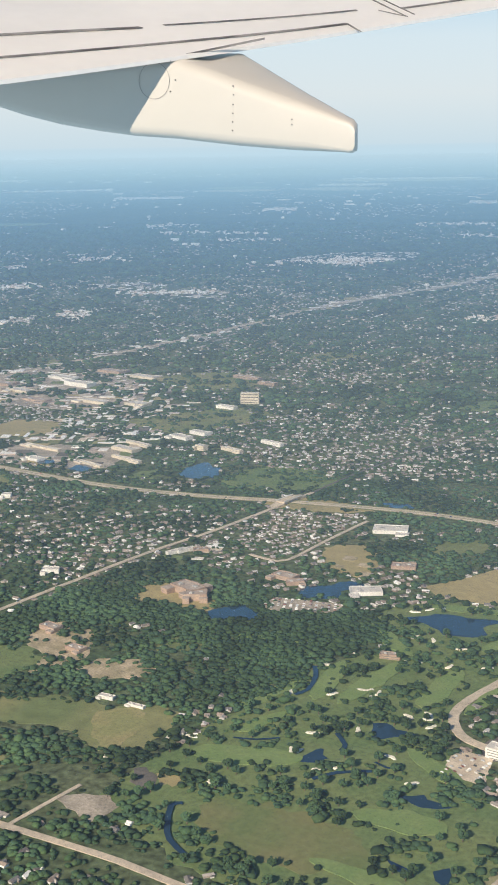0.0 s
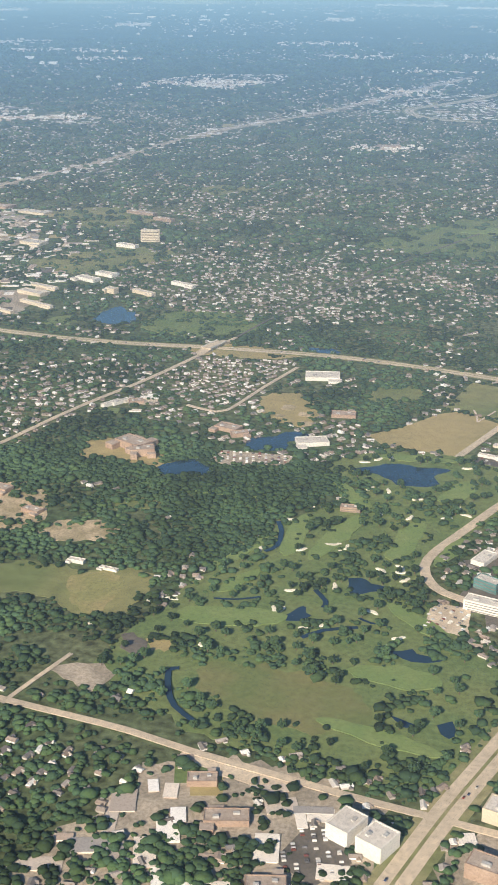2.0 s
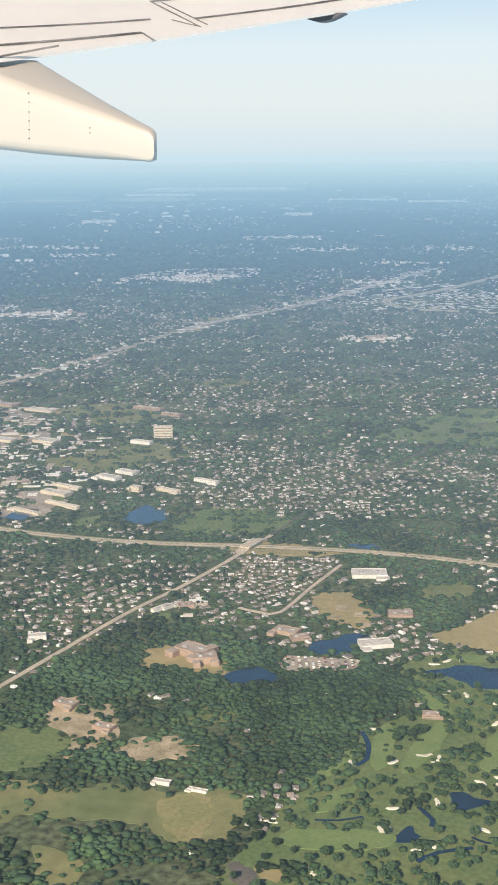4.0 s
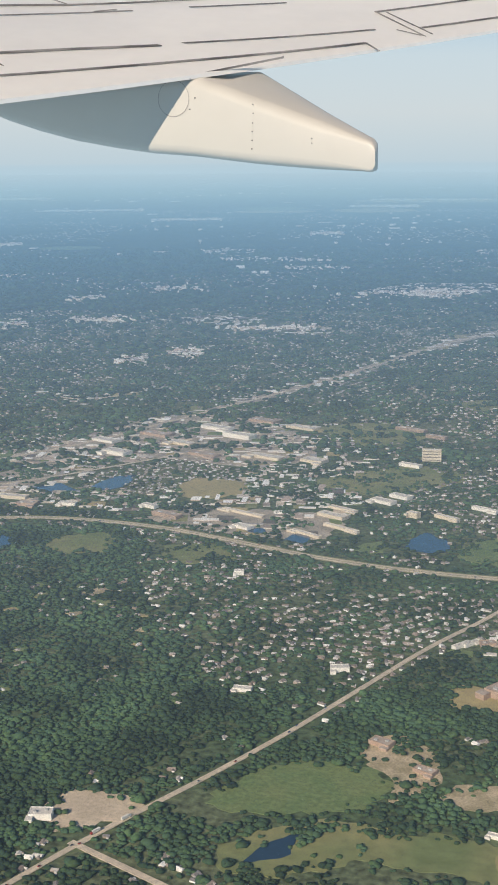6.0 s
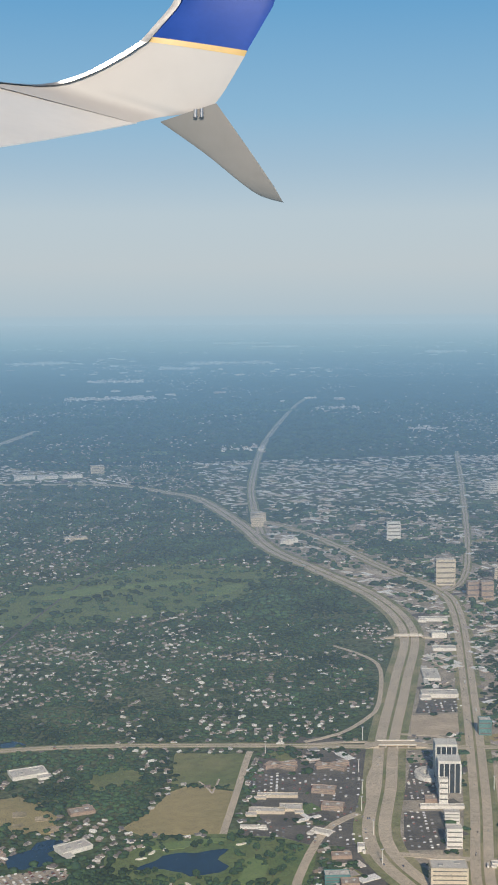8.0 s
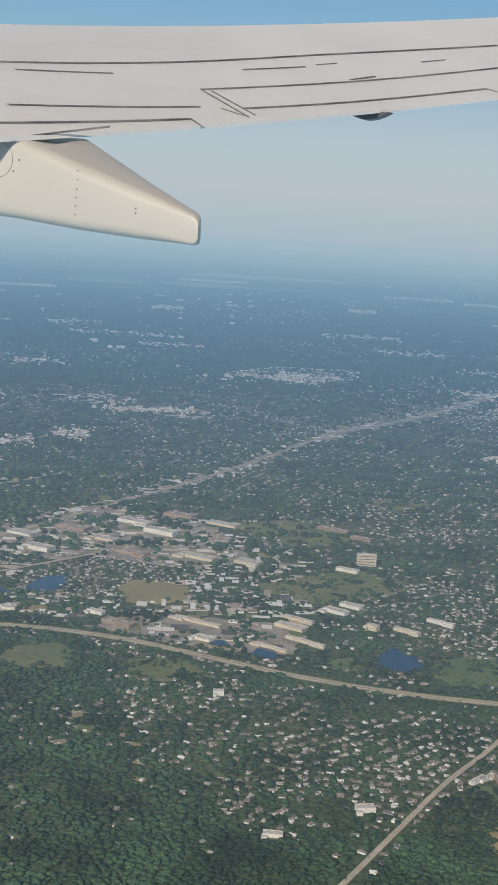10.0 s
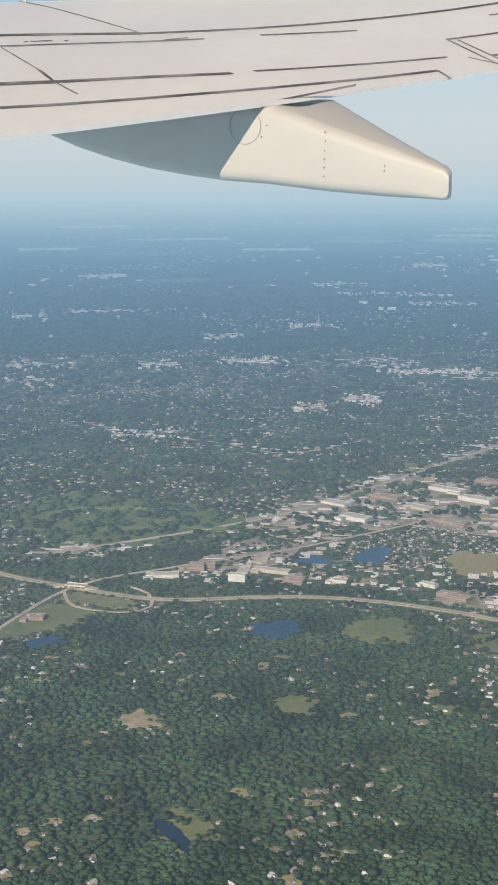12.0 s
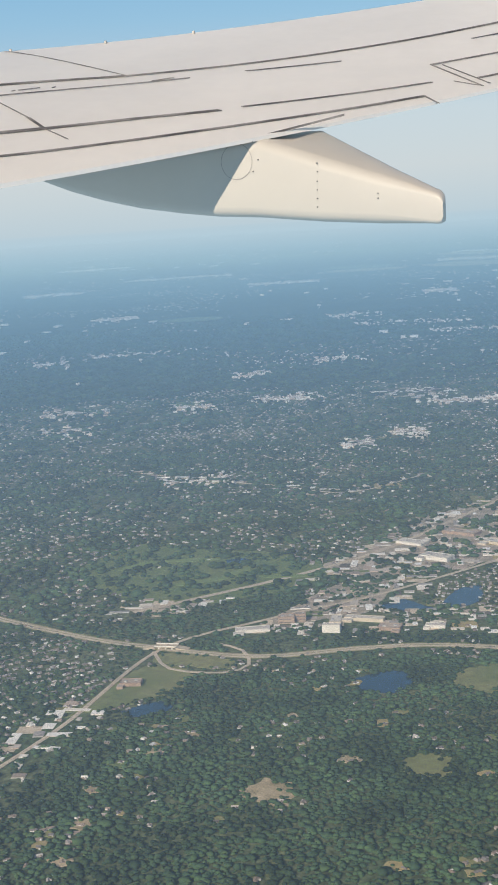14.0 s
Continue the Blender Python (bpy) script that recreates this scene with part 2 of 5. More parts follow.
ROADS["loop_ramp"] = ([(-121, 136), (-116, 131), (-109, 131.5), (-107, 135), (-110, 139.5), (-114, 141)], 0.45)
ROADS["village_street"] = ([(-182, 240), (-168, 236), (-157, 234), (-146, 233), (-129, 229), (-120, 246)], 0.4)
ROADS["estate_road"] = ([(-14.4, 123.8), (-11.9, 122.9), (-9.8, 123.5), (-8.1, 131.6), (-6.8, 137.2), (-6.1, 140.2)], 0.45)
ROADS["field_road"] = ([(15.7, 116.9), (18.8, 126.3), (22.3, 137.1), (23.1, 139.2)], 0.75)
ROADS["exit_ramp"] = ([(30, 141), (35, 143), (40, 148), (43, 153), (48, 168), (48, 175), (45, 182)], 0.6)
ROADS["curved_ramp"] = ([(30, 140), (37, 139.4), (37.4, 135), (34, 128), (31, 118)], 0.6)
ROADS["service_loop"] = ([(42, 141), (46, 139.5), (46.6, 136), (43, 135)], 0.6)
ROADS["dirt_track"] = ([(-7.6, 64.9), (-6.7, 68.4), (-5.7, 72.0)], 0.35)
ROADS["link_road"] = ([(28, 110), (33, 108), (38, 106), (46, 103)], 0.9)
POND_SITES = [
    [(-37.4, 152), (-37.2, 156.6), (-36.3, 160), (-34.2, 157.6), (-33.0, 158), (-31.6, 153.3), (-34.3, 151.1)],
    [(-91, 165), (-91, 171), (-88, 174), (-86.5, 167), (-89, 163)],
    [(-99, 161), (-97, 165), (-93, 163), (-91, 161.5), (-95, 160)],
    [(-93, 134), (-89, 138), (-86, 135.5), (-87, 131), (-91, 131)],
    [(6.3, 111.0), (8.6, 112.8), (10.1, 113.3), (13.1, 113.5), (15.3, 113.3), (14.1, 111.4), (15.0, 109.8), (13.9, 108.6), (11.1, 108.5), (9.2, 110.5), (7.6, 110.6)],
    [(-5.4, 113.9), (-4.9, 116.2), (-2.8, 117.5), (-2.2, 118.8), (-0.2, 119.0), (0.7, 117.6), (-1.1, 116.4), (-0.9, 114.3), (-3.0, 113.5), (-4.7, 113.4)],
    [(-11.7, 106.1), (-10.8, 107.7), (-9.3, 108.5), (-9.1, 109.5), (-7.9, 108.4), (-6.5, 107.4), (-6.6, 105.9), (-9.1, 104.8), (-10.7, 104.7)],
    [(10.5, 88.8), (11.6, 89.1), (12.6, 88.4), (14.2, 88.1), (12.8, 87.1), (11.4, 86.2)],
]
POND_SITES += [
    [(15.3, 78.6), (17.2, 79.4), (17.6, 78.8), (19.4, 78.7), (19.3, 78.2), (17.4, 77.7), (16.1, 78.2)],
    [(20.4, 70.3), (21.1, 71.2), (21.5, 69.4), (20.6, 69.5)],
    [(17.1, 70.7), (18.6, 70.2), (19.2, 69.9), (18.3, 69.7)],
    [(7.1, 81.1), (8.0, 82.9), (8.5, 83.2), (9.5, 82.1), (8.8, 81.1), (7.5, 80.9)],
    [(-53.2, 150.1), (-52.6, 153.0), (-50.3, 152.1), (-50.1, 149.3)],
    [(-7, 148), (-3.6, 149), (-2.4, 147.4), (-5.4, 146.8)],
    [(-27.2, 75.0), (-26.8, 77.2), (-25.2, 80.2), (-24.5, 79.7), (-24.9, 76.9)],
]
POND_SITES += [
    [(-65, 83.6), (-63, 82.4), (-61, 79), (-62.6, 78.6), (-64, 81)],
    [(-79.4, 87), (-76, 85.8), (-73, 82.6), (-76.4, 84)],
    [(-131, 178.4), (-128.6, 180), (-127, 178), (-129.6, 176.6)],
    [(-60, 152.6), (-57.6, 153.6), (-56.4, 152), (-58.6, 151.4)],
    [(-115, 117), (-112, 121), (-109.6, 119.4), (-112.6, 116)],
]
CREEKS = [
    ([(9.3, 78.6), (10.6, 80.1), (12.9, 81.2)], 0.42),
    ([(2.2, 72.2), (1.6, 71.7), (2.4, 69.4), (3.4, 67.7), (5.3, 66.3)], 0.42),
    ([(2.7, 97.4), (3.5, 95.4), (3.8, 92.7), (3.1, 91.4)], 0.42),
    ([(8.6, 86.0), (9.8, 84.4), (9.8, 83.4)], 0.40),
    ([(12.7, 82.6), (13.7, 82.1), (14.9, 82.1)], 0.25),
    ([(1.5, 82.5), (3.2, 82.8), (4.8, 83.7)], 0.25),
]
FOREST = [
    [(-114, 60), (-114, 128), (-104, 133), (-96, 139), (-86, 144), (-70, 145), (-66, 132), (-56, 118), (-46, 108), (-38, 98), (-42, 80), (-44, 60)],
    [(-30, 97), (-24, 98), (-16, 101), (-7, 98), (-5, 88), (2, 91), (4, 100), (7, 107), (3, 112.4), (-6, 111), (-12, 116), (-20, 119), (-25, 116)],
    [(-6, 127), (-2, 132), (8, 140), (12, 132), (8, 121), (3, 124)],
]
WILD = [[(-36, 84), (-30, 98), (-14, 100), (-5, 90), (-2, 76), (-5, 66.4), (-24, 70.6), (-38, 77)]]
FOREST += [
    [(62.9, 162.5), (71.5, 173.0), (81.4, 174.8), (64.9, 138.0), (58.1, 139.1), (55.5, 143.8)],
    [(73.8, 273.5), (87.2, 261.4), (94.3, 255.9), (82.2, 243.0), (72.2, 250.2)],
    [(40, 196), (30, 214), (44, 232), (55, 222), (55, 204)],
    [(24, 250), (20, 275), (44, 282), (50, 256)],
]
GOLF = [[(-4, 71), (0, 88), (4, 98), (8, 106), (3.6, 112), (10, 117), (24, 116), (19.6, 101), (16, 92), (18, 84.5), (24, 77), (21, 63.6), (5, 65.6)],
        [(-153, 168), (-150, 186), (-138, 184), (-124, 184), (-112, 176), (-117, 163), (-128, 155), (-142, 158)],
        [(-12, 208), (2, 236), (30, 250), (50, 240), (36, 214), (8, 204)]]
CLEAR = {
    "dry_field": [(12.3, 129.0), (14.3, 130.3), (19.0, 127.6), (15.7, 117.1), (7.8, 118.5), (6.2, 120.5), (9.4, 124.2)],
    "green_field": [(14.4, 140.6), (22.5, 138.6), (19.2, 128.2), (14.3, 131.0), (12.5, 130.0)],
    "hay_meadow": [(-21.6, 81.8), (-14.8, 84.1), (-11.0, 84.1), (-6.2, 85.4), (-4.0, 84.5), (-4.0, 81.7), (-4.1, 79.4), (-4.5, 78.0), (-7.3, 77.2), (-11.7, 79.1), (-20.0, 78.8)],
    "polo_field": [(3.1, 72.5), (5.1, 74.1), (8.6, 74.3), (11.8, 73.7), (15.1, 72.5), (16.1, 70.1), (15.7, 68.4), (13.0, 67.7), (9.3, 67.7), (6.5, 68.5), (4.2, 70.3)],
    "pasture": [(-33.2, 82.1), (-32.0, 88.6), (-28.2, 91.8), (-22.5, 92.1), (-20.4, 88.4), (-23.0, 84.6), (-30.7, 81.6)],
    "paddock": [(-29.6, 76.7), (-25.1, 82.5), (-19.2, 83.5), (-19.1, 80.2), (-22.0, 75.8), (-28.0, 73.7)],
    "gravel_yard": [(-44.5, 76.7), (-43.9, 80.1), (-38.1, 80.2), (-38.2, 77.5), (-42.0, 73.9)],
    "marsh": [(-82.0, 137.0), (-80.6, 141.8), (-75.9, 144.1), (-71.9, 136.5), (-77.8, 134.1)],
}
CLEAR.update({
    "marsh_edge": [(-66.6, 141.9), (-59.9, 144.9), (-55.3, 139.5), (-62.8, 135.6)],
    "school_field": [(-20.3, 108.2), (-20.3, 111.3), (-18.4, 111.8), (-12.5, 110.2), (-11.5, 106.5), (-14.5, 106.0), (-17.0, 107.2), (-19.4, 106.6)],
    "clearing": [(-12.4, 97.1), (-11.4, 98.9), (-9.1, 99.2), (-8.6, 96.9), (-11.1, 95.7)],
    "building_site": [(-24.9, 95.7), (-23.5, 98.7), (-21.2, 99.3), (-17.2, 94.0), (-18.0, 90.2), (-20.0, 87.8), (-20.6, 91.3), (-23.8, 93.5)],
    "works_yard": [(-16.6, 89.8), (-14.9, 92.8), (-11.0, 93.2), (-9.6, 92.5), (-11.1, 89.5), (-15.2, 88.4)],
    "sports_ground": [(-7.4, 128.8), (-4.1, 131.1), (-0.5, 126.3), (-0.0, 120.8), (-1.8, 120.6), (-6.2, 124.0)],
    "ring_meadow": [(-31, 153), (-28, 160), (-20, 161), (-15, 155), (-20, 149.6), (-28, 149.6)],
    "pond_meadow": [(-44, 149), (-42, 153), (-39.4, 152), (-39.6, 148.6)],
})
CLEAR.update({
    "common": [(-62, 180), (-48, 196), (-38, 190), (-48, 176)],
    "park_lawn": [(-74, 219), (-62, 228), (-52, 218), (-60, 208)],
    "far_lawn": [(-56, 250), (-50, 258), (-42, 254), (-48, 246)],
    "ballpark": [(-77.5, 167.9), (-78.3, 174.8), (-70.3, 176.2), (-67.1, 169.5), (-74.5, 164.5)],
    "long_lawn": [(-120, 114), (-119.4, 131), (-112, 130), (-113, 122)],
    "loop_lawn": [(-119.4, 132.6), (-118.6, 136), (-109, 136), (-109.4, 132.8)],
    "glade": [(-80.5, 113.4), (-79.2, 116.4), (-75.9, 116.1), (-75.2, 111.8), (-78.3, 111.2)],
    "sandy_glade": [(-92.6, 102.9), (-91.9, 106.2), (-89.1, 105.8), (-87.4, 101.5), (-91.1, 101.3)],
})
CLEAR.update({
    "creek_bank": [(-78.9, 87.6), (-78.5, 89.9), (-73.7, 87.8), (-72.2, 82.6), (-74.7, 82.4)],
    "river_bank": [(-63, 84.4), (-60.4, 81.6), (-59, 78), (-61, 78)],
    "dirt_lot": [(47.9, 129.2), (56.3, 127.8), (50.5, 110.0), (41.9, 113.2)],
    "dirt_yard": [(41.7, 112.1), (49.9, 109.3), (48.5, 103.9), (39.2, 105.6)],
    "tower_car_park": [(34.7, 118.4), (38.5, 117.8), (35.6, 108.9), (31.8, 109.6)],
    "office_car_park": [(28.4, 132.4), (34.6, 135.0), (32.0, 123.5), (29.8, 116.4), (25.0, 118.6)],
    "hill_car_park": [(22.1, 132.6), (27.7, 130.8), (26.4, 125.7), (20.1, 126.8)],
    "small_car_park": [(17.5, 82.8), (17.6, 86.8), (20.5, 86.4), (20.8, 82.2)],
})
CLEAR.update({
    "depot_yard": [(13.4, 55), (14.6, 58.6), (16.4, 58.4), (17.6, 56), (16, 53.6)],
})
CLEAR["school_car_park"] = [(-7.4, 109.7), (-6.7, 112.2), (-0.0, 112.7), (0.8, 110.4), (-5.7, 108.7)]
CLEAR.update({
    "brown_meadow": [(-10.6, 83.2), (-6.6, 84.5), (-5.9, 81.2), (-6.4, 78.3), (-8.2, 78.3)],
    "low_meadow": [(-17.0, 74.6), (-13.7, 74.4), (-12.4, 71.3), (-14.4, 69.7)],
    "club_yard": [(-3.5, 75.6), (-2.1, 73.3), (-1.2, 73.4), (-1.5, 75.7), (-2.6, 76.1)],
    "club_field": [(-1.3, 75.4), (-0.7, 76.9), (0.8, 75.3), (0.7, 73.7), (-0.5, 73.8)],
    "bare_patch": [(-6.5, 69.8), (-5.0, 71.2), (-2.4, 71.0), (-1.5, 69.5), (-3.7, 67.8)],
    "roadside_lot": [(5.8, 63.4), (11.2, 62.5), (12.6, 62.3), (12.5, 61.2), (9.4, 61.5), (6.3, 62.1)],
    "park_field": [(3.3, 132.6), (5.2, 136.5), (9.7, 136.3), (9.5, 132.7), (6.0, 131.0)],
    "interchange_verge": [(-22.2, 144.5), (-17.7, 146.6), (-11.9, 146.7), (-6.7, 144.4), (-12.2, 142.3), (-17.9, 142.2)],
})
CLEAR.update({
    "north_car_park": [(39.9, 131.4), (42.5, 131.0), (39.1, 120.7), (35.6, 121.3)],
    "works_lot": [(45.6, 147.6), (52.0, 147.1), (49.3, 139.7), (43.0, 140.3)],
    "south_car_park": [(17.9, 119.1), (30.3, 115.6), (28.4, 111.2), (23.4, 112.7), (21.1, 115.1), (17.4, 116.3)],
    "long_car_park": [(48.8, 153.7), (54.2, 152.8), (52.3, 147.5), (46.4, 148.4)],
})
COMMERCE = [
    [(-112, 146), (-106, 214), (-92, 221), (-62, 220), (-47, 168), (-50, 150), (-84, 153), (-97, 149)],
    [(31, 94), (29, 108), (39, 139), (60, 192), (58, 240), (54, 300), (60, 420), (180, 420), (110, 232), (80, 160), (58, 96)],
    [(19, 87), (24, 106), (27, 118), (20, 119), (26, 141), (37, 138), (31, 118), (28, 104), (28, 84)],
    [(0, 50), (6, 62.6), (18, 60.6), (16, 46)], [(24, 50), (23, 60), (36, 59.6), (36, 46)],
]
COMMERCE += [
    [(-46, 398), (-40, 440), (-22, 470), (8, 410), (34, 404), (36, 362), (-10, 384), (-34, 380)],
    [(-145, 462), (-132, 500), (-100, 510), (-92, 470), (-112, 442)],
    [(-172, 362), (-160, 376), (-112, 352), (-118, 340), (-142, 343)],
    [(-34, 316), (-30, 326), (-22, 327), (-24, 316)], [(6, 280), (8, 287), (20, 288), (18, 281)],
]
COMMERCE += [
    [(-156, 284), (-148, 292), (-136, 305), (-134, 300), (-148, 282)],
    [(-124, 96), (-123, 118), (-117, 118), (-116, 96)], [(-24, 117), (-22.6, 125), (-18.6, 125.6), (-18, 118.6)],
]


PARKLAND = "building_site works_yard ring_meadow common park_lawn far_lawn pond_meadow marsh_edge clearing creek_bank river_bank paddock sandy_glade".split()


FAIRWAYS = [(4.7, 95.0, 4.2, 0.9, -89), (8.2, 96.1, 5.1, 1.0, -104), (14.0, 96.9, 4.4, 1.1, -98), (3.4, 80.3, 4.3, 1.5, 11), (16.7, 75.4, 3.4, 1.3, 0), (16.8, 108.1, 2.9, 1.3, 69), (7.5, 105.0, 3.4, 0.9, -47), (1.1, 91.0, 3.8, 0.8, 68), (17.0, 83.4, 3.6, 0.8, -40), (-3.4, 102.0, 3.2, 0.8, 1)]
FAIRWAYS += [(17, 68, 4.4, 0.8, -12), (2.6, 86, 2.4, 0.7, 65), (12, 115.4, 4.0, 0.7, 4), (18, 96, 3, 0.7, 70), (-137, 177, 5, 1.0, 20), (-144, 172, 4, 1.0, 60), (-130, 166, 5, 1.0, 40), (-118, 172, 4, 0.9, 15), (-126, 173, 4, 0.8, 70), (10, 228, 8, 2.4, 30), (26, 232, 9, 2.2, 10), (36, 224, 6, 2.0, 50)]


def oval(x, y, long, wide, turn, n=10):
    c, s = math.cos(radians(turn)), math.sin(radians(turn))
    return [(x + long * math.cos(a) * c - wide * math.sin(a) * s, y + long * math.cos(a) * s + wide * math.sin(a) * c) for a in np.linspace(0, 2 * math.pi, n, endpoint=False)]


ESTATES = [[(-18.3, 128.9), (-17.2, 141.2), (-6.7, 142.8), (-6.7, 138.3), (-10.0, 124.2), (-14.3, 124.5)], [(-34, 166), (-28, 186), (-6, 190), (0, 168), (-10, 160), (-20, 163)],
           [(-96, 168), (-92, 186), (-78, 190), (-70, 176), (-82, 164)], [(-46, 226), (-40, 236), (-28, 234), (-32, 222)]]


def zones(pts):
    """What covers each place: 0 suburb, 1 forest, 2 golf, 3 shops and works, 4 kept clear, 5 parkland, 6 road or water, 7 dense estate, 8 rough parkland."""
    z = np.zeros(len(pts), int)
    for poly in COMMERCE:
        z[inside(pts, poly)] = 3
    z[near_line(pts, ROADS["shopping_street"][0], 4.5)] = 3
    z[near_line(pts, ROADS["village_street"][0], 3)] = 3
    for poly in WILD:
        z[inside(pts, poly)] = 8
    z[near_line(pts, ROADS["rail_line"][0], 1.6)] = 1
    for poly in FOREST:
        z[inside(pts, poly)] = 1
    for poly in ESTATES:
        z[inside(pts, poly)] = 7
    for poly in GOLF:
        z[inside(pts, poly)] = 2
    for plot, poly in CLEAR.items():
        z[inside(pts, poly)] = 5 if plot in PARKLAND else 4
    for shape in FAIRWAYS:
        z[inside(pts, oval(*shape)) & (z == 2)] = 4
    for poly in POND_SITES:
        z[inside(pts, poly)] = 6
    for line, width in CREEKS:
        z[near_line(pts, line, width * 0.5 + 0.1)] = 6
    for road, (line, width) in ROADS.items():
        z[near_line(pts, line, width * 0.5 + (1.4 if road in ("freeway", "north_road") else 0.35))] = 6
    return z


# ---- ground, roads, plots and water ----
RNG = np.random.default_rng(7)


def scatter(r0, r1, spacing, a0=-75, a1=38):
    """Jittered places in the part of the plain that lies on the wing's side of the flight."""
    xs = np.arange(-r1, r1, spacing)
    gx, gy = np.meshgrid(xs, xs[xs > 20])
    p = np.c_[gx.ravel(), gy.ravel()] + RNG.uniform(-0.48, 0.48, (gx.size, 2)) * spacing
    r, a = np.hypot(*p.T), np.degrees(np.arctan2(p[:, 0], p[:, 1]))
    return p[(r >= r0) & (r < r1) & (a > a0) & (a < a1)]


M_GROUND = surface("countryside", (0.070, 0.108, 0.050), (0.130, 0.150, 0.080), 0.05, rough=0.95, grain=0.6, fine=30)


def disc(name, rings, z, material):
    n = 96
    verts, faces = [(0, 0, z)], []
    for r in rings:
        verts += [(r * math.cos(2 * math.pi * i / n), r * math.sin(2 * math.pi * i / n), z) for i in range(n)]
    faces += [(0, 1 + i, 1 + (i + 1) % n) for i in range(n)]
    for k in range(len(rings) - 1):
        a, b = 1 + k * n, 1 + (k + 1) * n
        faces += [(a + i, b + i, b + (i + 1) % n, a + (i + 1) % n) for i in range(n)]
    return new(name, mesh_of(name, verts, faces, material))


# Woodland green, with the shade between tree crowns darkened into the colour.
M_SHADED_WOODS = surface("shaded_far_woods", (0.026, 0.052, 0.030), (0.052, 0.082, 0.040), 0.03, rough=0.95, grain=0.6, fine=16)
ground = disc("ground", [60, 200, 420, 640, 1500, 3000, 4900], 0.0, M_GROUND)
ground.data.materials.append(M_SHADED_WOODS)
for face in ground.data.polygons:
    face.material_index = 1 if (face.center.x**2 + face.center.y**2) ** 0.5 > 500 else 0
ground = tagged(ground, "wooded green suburban plain reaching the hazy horizon", "ground", kind="structure")

FAR_FIELDS = [(-379, 1495, 103, 60, 14), (-369, 1203, 39, 50, 17), (-225, 2381, 64, 60, 5), (-397, 1325, 37, 50, 16), (-455, 1154, 38, 30, 21)]
FAR_MEADOWS = [(-376, 639, 18, 16, 30), (-221, 336, 5, 5, 33), (134, 637, 20, 10, -11), (53, 450, 7, 6, -6), (-487, 1225, 35, 40, 21)]
for sites, material, label in ((FAR_FIELDS, M_TAN, "pale dry farmland far out on the plain"), (FAR_MEADOWS, M_GRASS, "wide green meadow far out on the plain")):
    for shape in sites:
        tagged(patch("far_field", oval(*shape, 16), 0.3, material, shape[3] * 0.2), label, "field", kind="structure")
SQUARE = "north_car_park works_lot south_car_park long_car_park dry_field green_field dirt_lot dirt_yard tower_car_park office_car_park hill_car_park small_car_park depot_yard school_car_park".split()
PLOT_LOOKS = {
    "dry tan field": (M_TAN, "dry_field school_field sports_ground ballpark club_field interchange_verge"),
    "yellowish meadow": (M_MEADOW, "green_field hay_meadow low_meadow park_field marsh marsh_edge clearing common park_lawn far_lawn glade creek_bank river_bank paddock long_lawn loop_lawn"),
    "wide olive green mown field": (M_POLO, "polo_field"),
    "mown green lawn": (M_GRASS, "pasture ring_meadow pond_meadow"),
    "bare sandy earth": (M_DIRT, "building_site works_yard sandy_glade"),
    "wide bare sandy lot": (M_SANDLOT, "gravel_yard dirt_lot dirt_yard works_lot"),
    "worn grey paving": (M_PAVING, "school_car_park bare_patch"),
    "pale concrete car park": (M_CONCRETE, "small_car_park roadside_lot"),
    "dry brown meadow": (M_HAY, "brown_meadow"),
    "dark asphalt car park": (M_ASPHALT, "tower_car_park office_car_park hill_car_park depot_yard club_yard north_car_park south_car_park long_car_park"),
}
tagged(strip_mesh("shop_frontage", ROADS["shopping_street"][0], 4.0, 0.010, M_PAVING), "worn pale paving along a shopping street", "paving", kind="structure")
tagged(patch("shop_ground", [(-113, 178), (-108, 214), (-94, 222), (-80, 216), (-74, 196), (-90, 186), (-100, 178)], 0.010, M_PAVING, 2.0), "worn pale paving between shops and car parks", "paving", kind="structure")
PAVED = [[(-112, 150), (-108, 180), (-107, 212), (-94, 220), (-76, 214), (-66, 196), (-74, 186), (-92, 186), (-100, 176), (-100, 158)], [(-76, 152), (-72, 160), (-52, 163), (-49, 152), (-62, 150)], [(31, 94), (29, 108), (39, 139), (60, 192), (58, 240), (54, 290), (100, 290), (106, 232), (80, 160), (58, 96)], *COMMERCE[2:5]]
for i, site in enumerate(PAVED):
    tagged(patch("paved_ground", site, 0.012, M_ASPHALT if i == 3 else M_PAVING, 1.5), "worn pale paving between shops and car parks", "paving", kind="structure")
def lot(x, y, w, d, turn, material, label):
    """A rectangular lot with straight edges."""
    z = 0.03 + 0.002 * RNG.integers(0, 25)
    c, s = math.cos(radians(turn)), math.sin(radians(turn))
    rim = [(x + a * w * c - b * d * s, y + a * w * s + b * d * c) for a, b in ((-1, -1), (1, -1), (1, 1), (-1, 1))]
    verts = [(*q, z) for q in rim] + [(*q, z - 0.03) for q in rim]
    tagged(new("lot", mesh_of("lot", verts, [(0, 1, 2, 3), (0, 4, 5, 1), (1, 5, 6, 2), (2, 6, 7, 3), (3, 7, 4, 0)], material)), label, "lot", kind="structure")


